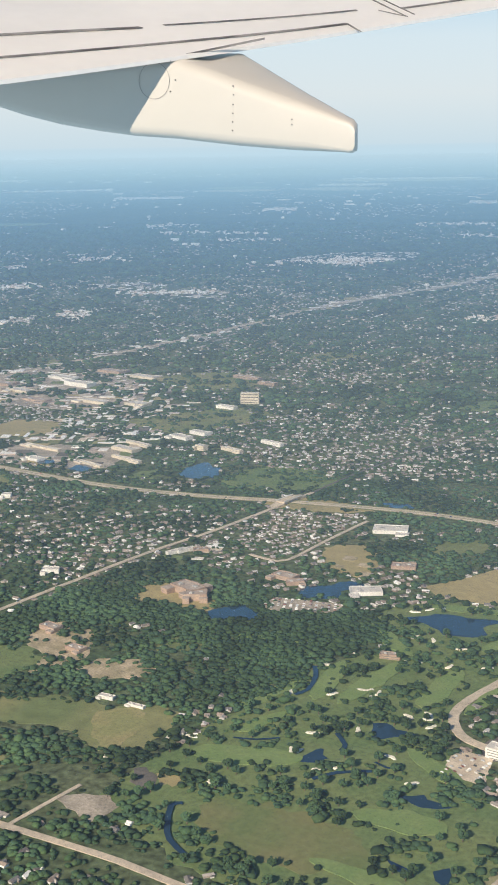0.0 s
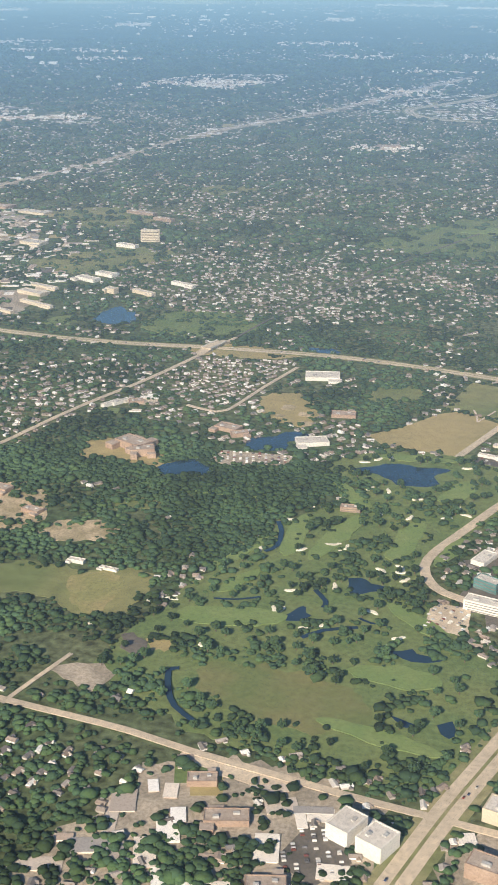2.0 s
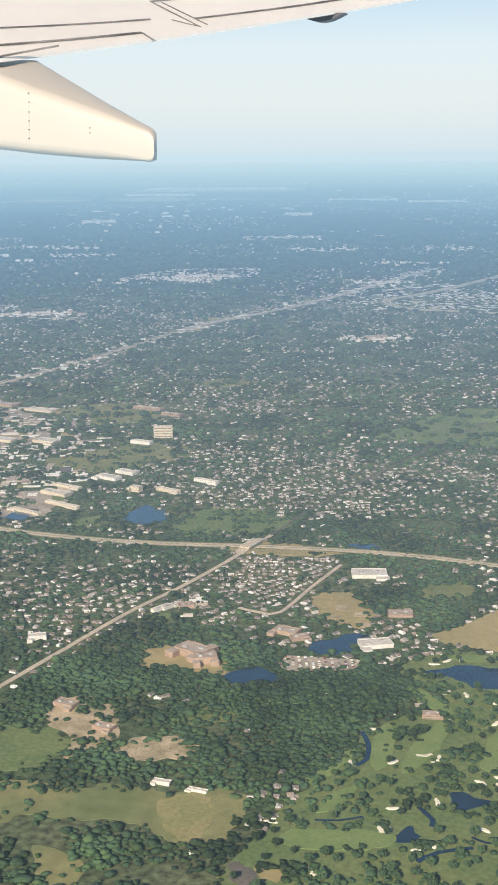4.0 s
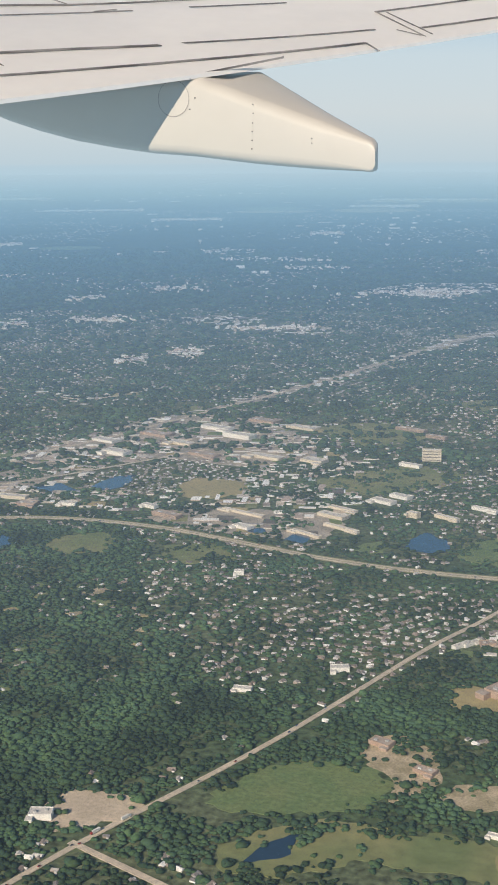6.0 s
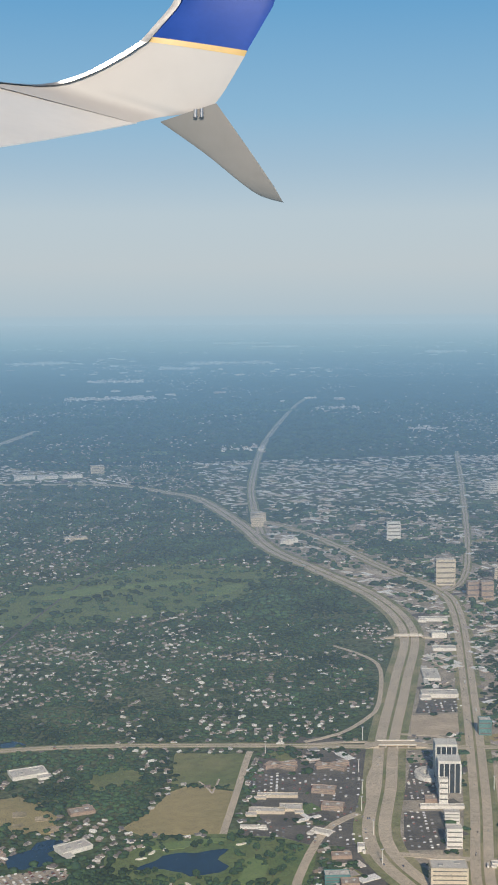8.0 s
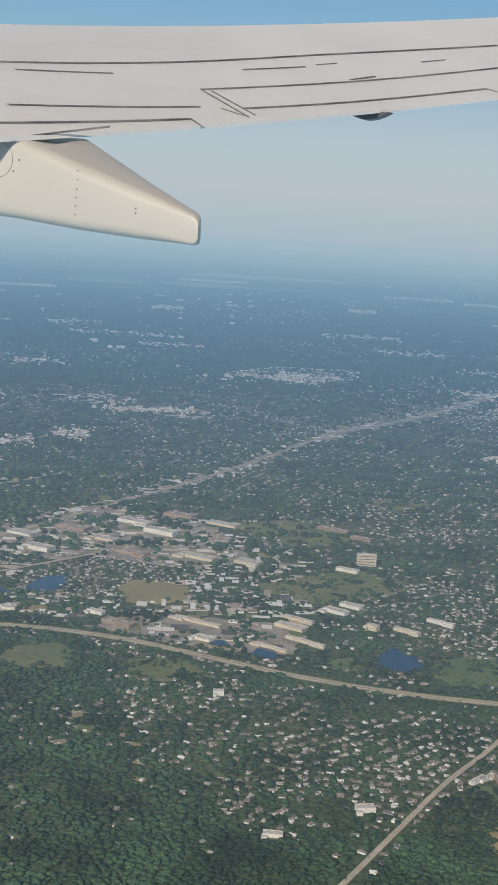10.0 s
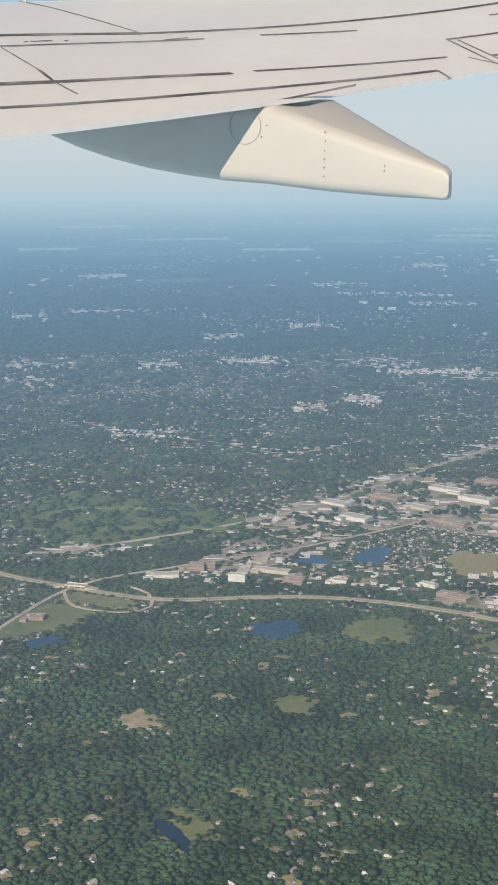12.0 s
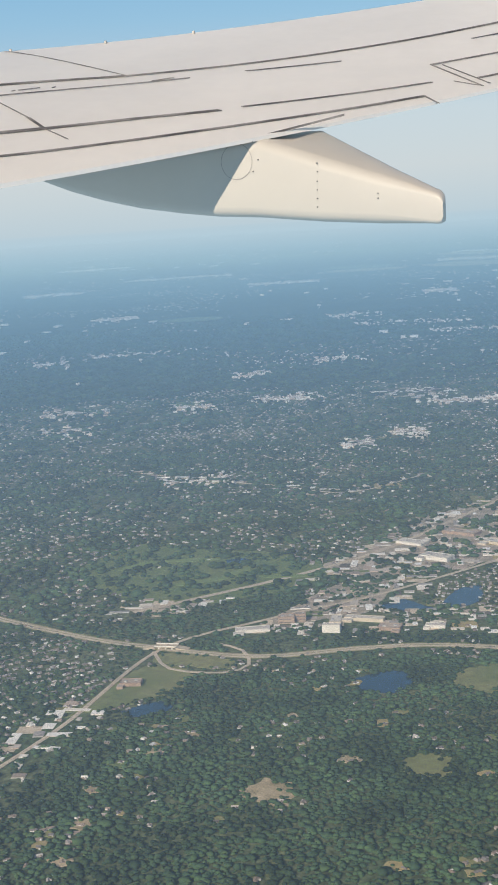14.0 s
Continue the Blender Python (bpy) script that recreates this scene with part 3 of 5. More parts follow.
LOT_LOOKS = [(M_CONCRETE, "pale concrete lot between shops"), (M_ASPHALT, "grey asphalt car park between shops"), (M_GRASS, "grass lot between shops"), (M_MEADOW, "rough grass lot between works"),
             (M_TAN, "dry grass lot between works"), (M_ASPHALT, "grey asphalt car park between shops"), (M_CONCRETE, "pale concrete lot between shops")]
for r0, r1, spacing, size in ((60, 240, 4.6, 1.25), (240, 440, 8.5, 2.2)):
    p = scatter(r0, r1, spacing)
    for x, y in p[(zones(p) == 3) & (RNG.uniform(0, 1, len(p)) < 0.8)]:
        lot(x, y, size * RNG.uniform(0.5, 1.5), size * RNG.uniform(0.4, 1.1), 18 + RNG.choice([0, 90]) + RNG.normal(0, 3), *LOT_LOOKS[RNG.integers(len(LOT_LOOKS))])
for i, site in enumerate(GOLF):
    tagged(patch("golf_course", site, 0.014, M_GRASS, 1.0), "mown green golf course with trees", "grass", kind="structure")
for look_name, (mat, names) in PLOT_LOOKS.items():
    for plot_name in names.split():
        tagged(patch(plot_name, CLEAR[plot_name], 0.016, mat, 0.05 if plot_name in SQUARE else 0.9, plot_name in SQUARE), look_name + " between trees on the plain", "field", kind="structure")
for i, site in enumerate(POND_SITES):
    tagged(patch("pond", site, 0.02, M_WATER, 0.5), "dark blue still pond with a grassy bank", "pond", kind="structure")
for road_name, (line, width) in ROADS.items():
    if width > 1.1:
        tagged(strip_mesh(road_name + "_verge", line, width * 1.6, 0.02, M_VERGE), "dry grass verge along a main road", "verge", kind="structure")
for road_name, (line, width) in ROADS.items():
    tagged(strip_mesh(road_name, line, width, 0.03, M_ASPHALT if road_name == "rail_line" else M_ROAD, 0.0, 0.05), "dark narrow railway between rows of trees" if road_name == "rail_line" else "pale worn asphalt road across the suburbs", "railway" if road_name == "rail_line" else "road", kind="structure")
    if width > 1.1:
        tagged(strip_mesh(road_name + "_median", line, width * 0.12, 0.05, M_VERGE, 0.0, 0.03), "narrow grass strip between two carriageways", "median", kind="structure")

for x, y, r in ((-3.6, 126.2, 0.75), (-3.9, 123.4, 0.55), (-1.4, 124.6, 0.7), (-0.6, 121.8, 0.8), (-68, 164, 1.4), (-64.6, 168, 1.2)):
    site = [(x + r * math.cos(a) * (1.3 if k % 2 else 0.9), y + r * math.sin(a)) for k, a in enumerate(np.linspace(0, 2 * math.pi, 8, endpoint=False))]
    tagged(patch("infield", site, 0.018, M_DIRT, 0.2), "pale sandy infield of a ball field", "field", kind="structure")

for line in ([(15.7, 131.1), (16.2, 129.4), (16.5, 127.4)], [(16.5, 127.4), (17.3, 129.5), (18.0, 131.4)]):
    tagged(strip_mesh("field_path", line, 0.22, 0.03, M_CONCRETE), "pale narrow path across the dry field", "path", kind="structure")

# fairways and bunkers of the golf course
for shape in FAIRWAYS:
    tagged(patch("fairway", oval(*shape), 0.018, M_FAIRWAY, 0.5), "bright mown fairway of a golf course", "grass", kind="structure")
for line, width in CREEKS:
    tagged(strip_mesh("creek", line, width, 0.05, M_WATER), "narrow dark creek winding through the golf course", "water", kind="structure")


def bunker():
    bm = bmesh.new()
    ring = []
    for k in range(14):
        a = 2 * math.pi * k / 14
        r = 0.28 * (1 + 0.35 * math.sin(2 * a + 1) + 0.2 * math.sin(3 * a))
        ring.append(bm.verts.new((r * 1.3 * math.cos(a), r * 0.75 * math.sin(a), 0.10)))
    foot = [bm.verts.new((v.co.x * 1.25, v.co.y * 1.25, 0.0)) for v in ring]
    bm.faces.new(ring)
    for i in range(14):
        bm.faces.new((ring[i], foot[i], foot[(i + 1) % 14], ring[(i + 1) % 14]))
    bmesh.ops.recalc_face_normals(bm, faces=bm.faces[:])
    me = bpy.data.meshes.new("bunker")
    bm.to_mesh(me)
    bm.free()
    me.materials.append(M_SAND)
    return tagged(new("sand_bunker", me), "pale sand bunker on the golf course", "bunker", "golf bunkers")


first_bunker = bunker()
first_bunker.location = (8, 94.3, 0)
BUNKERS = [(7.2, 113.1), (8.4, 114.2), (9.6, 114.8), (8.2, 116.9), (17.0, 114.3), (9.0, 106.9), (10.7, 106.8), (13.0, 105.7), (13.5, 105.6), (13.5, 101.5), (17.3, 105.0), (18.2, 103.4), (16.6, 102.3), (9.6, 101.2), (10.8, 101.8), (3.7, 98.2), (8.4, 94.4), (9.4, 94.2), (9.3, 93.1), (12.3, 96.6), (5.9, 92.7), (2.6, 91.8), (14.3, 91.8), (14.5, 90.9), (15.0, 89.7), (9.9, 87.2), (12.9, 90.9), (6.8, 85.5), (6.8, 82.3), (6.3, 82.3), (13.5, 83.9), (9.2, 80.2), (10.4, 81.1), (2.5, 76.1), (3.0, 75.6), (16.0, 80.6), (-8.7, 101.3), (-1.5, 104.1), (4.5, 101.6), (19.4, 80.7), (-3.2, 80.7), (-6.0, 76.2), (-1.6, 81.7), (-134, 178), (-140, 172)]
for i, (x, y) in enumerate(BUNKERS):
    copy_thing(first_bunker, pose(x, y, 0, 0, 0, (i * 47) % 180))


# ---- scattered cover ----
def blob(level):
    bm = bmesh.new()
    bmesh.ops.create_icosphere(bm, subdivisions=level, radius=1.0)
    v = np.array([x.co[:] for x in bm.verts])
    f = np.array([[x.index for x in p.verts] for p in bm.faces])
    bm.free()
    return v, f


def canopy(name, pts, size, clumps, label):
    """Many tree crowns in one mesh: each a handful of uneven clumps, so that no two crowns are alike."""
    v, f = blob(1)
    trees = len(pts)
    s = size * RNG.uniform(0.55, 1.4, trees) * np.where(RNG.uniform(0, 1, trees) < 0.12, 1.35, 1.0)
    tall = RNG.uniform(0.32, 0.58, trees)
    owner = np.repeat(np.arange(trees), clumps)
    n = len(owner)
    way = RNG.uniform(0, 2 * math.pi, n)
    off = RNG.uniform(0.1, 0.62, n) * s[owner]
    if clumps == 1:
        off *= 0
    r = s[owner] * RNG.uniform(0.5, 0.8, n) * (1.0 if clumps > 1 else 1.4)
    lump = 1 + RNG.uniform(-0.30, 0.30, (n, len(v)))
    co = v[None] * lump[..., None] * r[:, None, None]
    co[..., 2] *= tall[owner][:, None]
    co[..., 2] += (s[owner] * tall[owner] * RNG.uniform(0.45, 1.0, n))[:, None]
    co[..., 0] += (pts[owner, 0] + off * np.cos(way))[:, None]
    co[..., 1] += (pts[owner, 1] + off * np.sin(way))[:, None]
    faces = (f[None] + (np.arange(n) * len(v))[:, None, None]).reshape(-1, 3)
    me = bpy.data.meshes.new(name)
    me.vertices.add(n * len(v))
    me.vertices.foreach_set("co", co.reshape(-1).astype(np.float32))
    me.loops.add(len(faces) * 3)
    me.loops.foreach_set("vertex_index", faces.reshape(-1).astype(np.int32))
    me.polygons.add(len(faces))
    me.polygons.foreach_set("loop_start", np.arange(0, len(faces) * 3, 3, dtype=np.int32))
    me.polygons.foreach_set("use_smooth", np.ones(len(faces), bool))
    me.materials.append(M_LEAF)
    me.update(calc_edges=True)
    return tagged(new(name, me), label, "trees", kind="stuff")


QUARTERS = scatter(30, 460, 17.0)
QUARTER_TURN = 12 + RNG.choice([0, 0, 22, -28, 45, 68], len(QUARTERS))
QUARTER_TREE = kdtree.KDTree(len(QUARTERS))
for i, q in enumerate(QUARTERS):
    QUARTER_TREE.insert((*q, 0), i)
QUARTER_TREE.balance()


def street_turn(pts):
    """The way in which the streets run at the places: each quarter has its own."""
    return QUARTER_TURN[[QUARTER_TREE.find((*p, 0))[1] for p in pts]] if len(pts) else np.zeros(0)


def along_streets(r0, r1, along, across):
    """Places in rows along the streets of each quarter."""
    rows = []
    us, vs = np.arange(-r1 * 1.1, r1 * 1.1, along), np.arange(-r1 * 1.1, r1 * 1.1, across)
    for turn in np.unique(QUARTER_TURN):
        c, s = math.cos(radians(turn)), math.sin(radians(turn))
        gu, gv = np.meshgrid(us, vs)
        p = np.c_[gu.ravel(), gv.ravel()] + RNG.uniform(-1, 1, (gu.size, 2)) * (0.42 * along, 0.22 * across)
        p = np.c_[p[:, 0] * c - p[:, 1] * s, p[:, 0] * s + p[:, 1] * c]
        r, a = np.hypot(*p.T), np.degrees(np.arctan2(p[:, 0], p[:, 1]))
        p = p[(r >= r0) & (r < r1) & (a > -75) & (a < 38) & (p[:, 1] > 20)]
        rows.append(p[street_turn(p) == turn])
    return np.concatenate(rows)


def homes(name, pts, size, label):
    """Small gabled houses in one mesh."""
    n = len(pts)
    body = np.array([(x, y, z) for z in (0, 1) for x, y in ((-1, -1), (1, -1), (1, 1), (-1, 1))], float)
    roof = np.array([(-1.12, -1.15, 1), (1.12, -1.15, 1), (1.12, 1.15, 1), (-1.12, 1.15, 1), (-1.0, 0, 1.7), (1.0, 0, 1.7)], float)
    wing_body = body * (0.36, 0.75, 0.85) + (0.5, -1.2, 0)
    wing_top = np.array([(0.10, -2.0, 0.85), (0.90, -2.0, 0.85), (0.90, -0.4, 0.85), (0.10, -0.4, 0.85), (0.5, -1.9, 1.4), (0.5, -0.2, 1.4)], float)
    v = np.r_[body, roof, wing_body, wing_top]
    f = [(0, 1, 5, 4), (1, 2, 6, 5), (2, 3, 7, 6), (3, 0, 4, 7), (14, 15, 19, 18), (15, 16, 20, 19), (17, 14, 18, 21), (8, 9, 13, 12), (10, 11, 12, 13), (9, 10, 13), (11, 8, 12), (22, 23, 26), (23, 24, 27, 26), (25, 22, 26, 27)]
    a = np.radians(RNG.choice([0, 90], n) + street_turn(pts) + RNG.normal(0, 5, n))
    w, d, h = size * RNG.uniform(0.75, 1.35, n), size * RNG.uniform(0.5, 0.8, n), size * RNG.uniform(0.42, 0.62, n)
    x, y = v[None, :, 0] * w[:, None], v[None, :, 1] * d[:, None]
    co = np.stack([x * np.cos(a)[:, None] - y * np.sin(a)[:, None] + pts[:, :1], x * np.sin(a)[:, None] + y * np.cos(a)[:, None] + pts[:, 1:], v[None, :, 2] * h[:, None] + 0 * x], -1)
    faces = [tuple(i * len(v) + k for k in q) for i in range(n) for q in f]
    me = mesh_of(name, co.reshape(-1, 3), faces, M_WALL, M_ROOF)
    me.polygons.foreach_set("material_index", np.tile([0] * 7 + [1] * 7, n).astype(np.int32))
    return tagged(new(name, me), label, "houses", kind="stuff")


def sheds(name, pts, size, label, flat=0.13, turn=18):
    """Large low flat-roofed buildings in one mesh."""
    n = len(pts)
    body = np.array([(x, y, z) for z in (0, 1) for x, y in ((-1, -1), (1, -1), (1, 1), (-1, 1))], float)
    top = np.array([(x, y, 1.0) for x, y in ((-1, -1), (1, -1), (1, 1), (-1, 1))], float)
    lid = np.r_[top * (1.02, 1.02, 1.0), top * (1.02, 1.02, 1.12)]
    v = np.r_[body, lid]
    f = [(0, 1, 5, 4), (1, 2, 6, 5), (2, 3, 7, 6), (3, 0, 4, 7), (12, 13, 14, 15), (8, 9, 13, 12), (9, 10, 14, 13), (10, 11, 15, 14), (11, 8, 12, 15)]
    a = np.radians(RNG.choice([0, 90], n) + RNG.normal(turn, 4, n))
    w, d, h = size * RNG.uniform(0.45, 1.75, n) ** 1.4, size * RNG.uniform(0.35, 1.0, n), size * flat * RNG.uniform(0.6, 1.4, n)
    x, y = v[None, :, 0] * w[:, None], v[None, :, 1] * d[:, None]
    co = np.stack([x * np.cos(a)[:, None] - y * np.sin(a)[:, None] + pts[:, :1], x * np.sin(a)[:, None] + y * np.cos(a)[:, None] + pts[:, 1:], v[None, :, 2] * h[:, None] + 0 * x], -1)
    faces = [tuple(i * len(v) + k for k in q) for i in range(n) for q in f]
    me = mesh_of(name, co.reshape(-1, 3), faces, M_SHED_WALL, M_BIGROOF)
    me.polygons.foreach_set("material_index", np.tile([0] * 4 + [1] * 5, n).astype(np.int32))
    return tagged(new(name, me), label, "buildings", kind="stuff")


def too_near(pts, others, least):
    """Which places lie closer than that to one of the others."""
    tree = kdtree.KDTree(len(others))
    for i, o in enumerate(others):
        tree.insert((*o, 0), i)
    tree.balance()
    return np.array([tree.find((*p, 0))[2] < least for p in pts], bool) if len(pts) else np.zeros(0, bool)


# big buildings first: x, y, width, depth, height, turn, kind
SITES = [
    (16.8, 58.3, 1.5, 2.0, 1.0, -24, "white_office"), (18.7, 57.5, 1.7, 1.9, 1.0, -24, "white_office"),
    (-46.6, 200.7, 3.2, 1.0, 1.9, 14, "hotel"), (-48.7, 195.4, 3.8, 1.2, 0.8, -14, "hotel_hall"),
]
SITES += [
    (-2.4, 137.4, 4.0, 2.4, 0.6, 12, "white_hall"), (1.2, 116.6, 3.2, 1.8, 0.6, 25, "white_hall"),
    (-15.6, 110.6, 3.4, 2.0, 0.7, -25, "school"), (-14, 109, 2.2, 1.4, 0.7, 20, "school"), (-8, 118, 2.6, 1.5, 0.6, -15, "church_hall"), (-6.4, 116.6, 1.8, 1.0, 0.6, 30, "church_hall"),
]
SITES += [
    (2.6, 125.4, 2.6, 1.4, 0.5, 10, "brown_hall"), (-22.4, 121.6, 2.4, 0.6, 0.5, 62, "white_hall"), (-21.6, 122.4, 2.2, 0.5, 0.5, 62, "white_hall"), (-20, 123, 1.6, 1.0, 0.5, 30, "brown_hall"),
    (42.7, 127.9, 2.3, 2.0, 3.3, -14, "office_tower"), (41.3, 123.2, 2.3, 2.0, 3.2, -14, "office_tower"), (39.2, 119.1, 0.9, 0.8, 2.9, -14, "white_slab"), (38.9, 118.6, 4.5, 0.7, 0.5, -14, "hotel_hall"), (38.4, 120.5, 1.3, 1.2, 0.7, -14, "brown_hall"),
]
SITES += [
    (38.4, 114.6, 1.5, 1.0, 1.3, -14, "ribbed_office"), (36.7, 109.5, 1.5, 1.3, 1.9, -14, "ribbed_office"), (33.2, 101.7, 3.3, 2.0, 2.0, -14, "cream_tower"), (41.5, 99.6, 3.3, 2.4, 2.4, -14, "ribbed_office"), (39.3, 104.6, 1.5, 0.7, 0.5, -14, "white_hall"),
    (25.4, 133.8, 3.8, 0.7, 0.4, 10, "brick_block"), (25.5, 133.4, 3.5, 0.7, 0.4, -38, "brick_block"), (31.0, 132.4, 4.0, 0.7, 0.4, 8, "brick_block"), (30.8, 132.0, 3.5, 0.7, 0.4, -40, "brick_block"), (54.1, 132.8, 3.0, 1.6, 2.2, -14, "brick_block"), (56.5, 135.3, 2.1, 1.4, 1.6, -14, "brown_office"), (51.9, 139.1, 1.5, 1.4, 1.9, -14, "glass_office"),
]
SITES += [
    (23.1, 125.3, 4.3, 0.9, 0.4, -14, "cream_hall"), (21.1, 121.5, 3.7, 1.2, 0.4, -14, "cream_hall"), (23.7, 121.8, 2.4, 1.6, 0.4, -14, "cream_hall"), (18.9, 117.7, 2.6, 0.5, 0.4, -14, "white_hall"), (25.2, 115.2, 2.0, 1.0, 0.4, -40, "white_hall"), (25.6, 109.5, 1.9, 1.0, 0.5, -10, "brown_hall"), (27.8, 110.5, 0.7, 1.0, 0.9, -14, "white_hall"),
    (28.2, 125.4, 2.5, 1.4, 0.5, -24, "brown_office"), (27.9, 120.8, 2.3, 1.4, 0.5, -24, "brown_office"), (23.8, 104.7, 2.3, 1.2, 0.8, -10, "glass_office"), (24.5, 102.9, 1.6, 1.2, 0.8, -10, "brown_office"),
    (22.4, 101.4, 1.2, 2.6, 0.6, -20, "white_hall"), (20.6, 95, 1.2, 2.4, 0.6, -22, "white_hall"), (23.4, 92.6, 2.0, 1.6, 0.6, 10, "brown_office"), (21.4, 90.2, 2.0, 1.1, 0.8, -25, "glass_office"),
]
SITES += [
    (21.6, 86.6, 3.2, 1.2, 0.8, -12, "ribbed_office"), (25.6, 96, 2.2, 1.6, 0.8, 15, "brown_office"),
    (82.0, 265.4, 3.0, 1.6, 4.1, -10, "white_slab"), (76.9, 219.4, 3.6, 1.8, 4.8, -10, "cream_tower"), (78.4, 208.9, 2.5, 1.8, 2.7, -10, "brown_office"), (80.0, 206.9, 2.2, 1.8, 3.1, -10, "brown_office"), (89.2, 222.8, 2.4, 2.0, 2.0, -10, "cream_tower"), (93.7, 221.2, 3.3, 2.4, 2.5, -10, "cream_tower"), (84.0, 202.5, 2.0, 2.0, 2.1, -10, "brown_office"),
]
SITES += [
    (59, 268, 2.8, 2.2, 1.6, 15, "white_hall"), (58, 297, 3.0, 2.4, 2.2, 15, "cream_tower"), (28, 400, 4.2, 2.0, 2.4, 5, "cream_tower"), (5, 391, 6.0, 3.4, 1.6, 5, "white_hall"), (12, 391, 6.0, 3.4, 1.6, 5, "white_hall"), (19.4, 391, 6.0, 3.4, 1.6, 5, "white_hall"),
    (62.5, 183.6, 2.3, 1.6, 1.3, -14, "white_hall"), (54.0, 163.8, 2.3, 5.0, 0.5, -14, "white_hall"), (52.0, 154.9, 4.8, 2.2, 0.8, -14, "white_hall"), (65.3, 193.8, 4.7, 1.4, 0.8, -14, "white_hall"), (60.6, 176.2, 3.5, 1.6, 0.7, -14, "white_hall"), (58.2, 266.8, 3.2, 2.0, 1.3, -10, "white_hall"), (56.5, 290.6, 3.0, 2.2, 2.2, -10, "cream_tower"), (74.1, 179.2, 4.0, 2.0, 0.7, -14, "white_hall"),
]
SITES += [
    (13, 283, 5.0, 2.0, 0.8, 8, "cream_hall"), (-27, 322, 6.0, 2.0, 1.0, 8, "brown_hall"), (132, 330, 3.0, 2.4, 3.0, 20, "white_slab"),
    (-83.8, 205.9, 6.0, 2.0, 1.2, -14, "white_hall"), (-90.5, 211.4, 6.4, 2.2, 0.8, -14, "white_hall"), (-98.2, 186.5, 4.9, 2.4, 1.0, -14, "white_hall"), (-83.6, 190.7, 5.6, 2.0, 0.6, -14, "brown_hall"), (-73.1, 192.8, 6.5, 2.0, 0.7, -14, "cream_hall"), (-64.6, 193.2, 4.2, 2.4, 0.7, -14, "cream_hall"), (-75.7, 217.4, 6.2, 2.2, 0.6, -14, "cream_hall"), (-84.8, 220.7, 5.9, 2.4, 0.7, -14, "brown_hall"),
    (-50.2, 217.9, 4.0, 1.2, 0.5, -18, "brick_block"), (-56.2, 222.4, 6.2, 1.4, 0.5, -18, "brick_block"), (-98.8, 202.5, 6.0, 2.4, 0.7, -14, "brown_hall"), (-91.1, 197.5, 4.8, 2.2, 0.6, -14, "cream_hall"), (-104.9, 194.7, 4.9, 2.4, 0.6, -14, "white_hall"),
]
SITES += [
    (-46.3, 172.5, 3.7, 1.6, 0.7, -20, "white_hall"), (-44.7, 176.0, 3.3, 1.4, 0.7, -20, "white_hall"), (-50.7, 162.6, 4.5, 1.6, 0.7, -20, "cream_hall"), (-50.5, 166.5, 4.8, 0.9, 0.5, -20, "cream_hall"), (-63.1, 159.6, 7.4, 0.8, 0.5, -16, "cream_hall"), (-72.6, 154.4, 4.6, 1.6, 0.5, -16, "brick_block"), (-60.3, 153.0, 2.8, 1.4, 0.6, -20, "white_hall"),
    (-51.2, 153.1, 5.2, 0.7, 0.5, -22, "cream_hall"), (-47.6, 157.2, 6.0, 0.7, 0.6, -22, "cream_hall"), (-40.1, 166.6, 1.7, 1.0, 1.2, -20, "cream_hall"), (-35.5, 167.3, 3.9, 0.8, 0.7, -22, "cream_hall"), (-31.5, 173.3, 4.1, 0.8, 0.7, -22, "white_hall"), (-77.1, 157.8, 2.5, 1.0, 0.7, -16, "white_hall"),
    (-99, 155, 5.4, 1.4, 0.7, 5, "cream_hall"), (-94.6, 152.6, 3.0, 2.0, 0.6, 5, "brown_hall"), (-89, 154.6, 2.6, 1.2, 0.6, 10, "white_hall"),
]
SITES += [
    (-112, 147, 4.6, 1.6, 0.6, 28, "white_hall"), (-102.6, 153.6, 1.6, 3.2, 0.6, 15, "cream_hall"), (-109, 151.6, 2.2, 1.6, 0.9, 20, "brick_block"), (-107.4, 152.8, 1.4, 1.2, 1.0, 20, "brick_block"), (-118, 125, 2.6, 1.6, 0.7, 20, "brown_hall"), (-101.6, 149.4, 2.4, 1.0, 1.0, 10, "white_office"),
    (-44, 75.4, 1.8, 1.2, 0.8, 20, "white_hall"), (-23.4, 97, 2.0, 1.2, 0.6, -15, "brown_hall"), (-18.6, 93.4, 1.8, 1.0, 0.5, -15, "brown_hall"), (-32, 111, 1.8, 1.0, 0.7, 25, "white_hall"), (-53, 134.6, 1.2, 0.9, 0.8, 20, "white_hall"), (-39, 103, 1.8, 0.8, 0.5, 10, "white_hall"),
]
SITES += [
    (13.6, 52.8, 2.2, 1.2, 0.6, 15, "brown_hall"), (10, 57.6, 2.6, 1.2, 0.6, 15, "brown_hall"), (25.7, 62.0, 3.2, 1.6, 1.4, -14, "cream_hall"), (25.6, 56.8, 3.9, 1.4, 1.5, -14, "brown_hall"), (23.8, 53, 3.0, 1.6, 0.7, 20, "brown_hall"),
    (7.6, 60.6, 1.8, 1.0, 0.6, 15, "brown_hall"), (-11, 85.4, 1.4, 0.5, 0.4, -5, "white_hall"), (-8, 84.8, 1.6, 0.4, 0.3, -8, "white_hall"), (8.2, 101.6, 1.8, 0.8, 0.4, 5, "brick_block"), (-66, 79.6, 0.8, 0.6, 0.4, 30, "white_hall"),
]
SITE_XY = np.array([s[:2] for s in SITES] + [(40.4, 127.3)])
SITE_R = np.array([max(s[2], s[3]) * 0.62 for s in SITES] + [2.0])


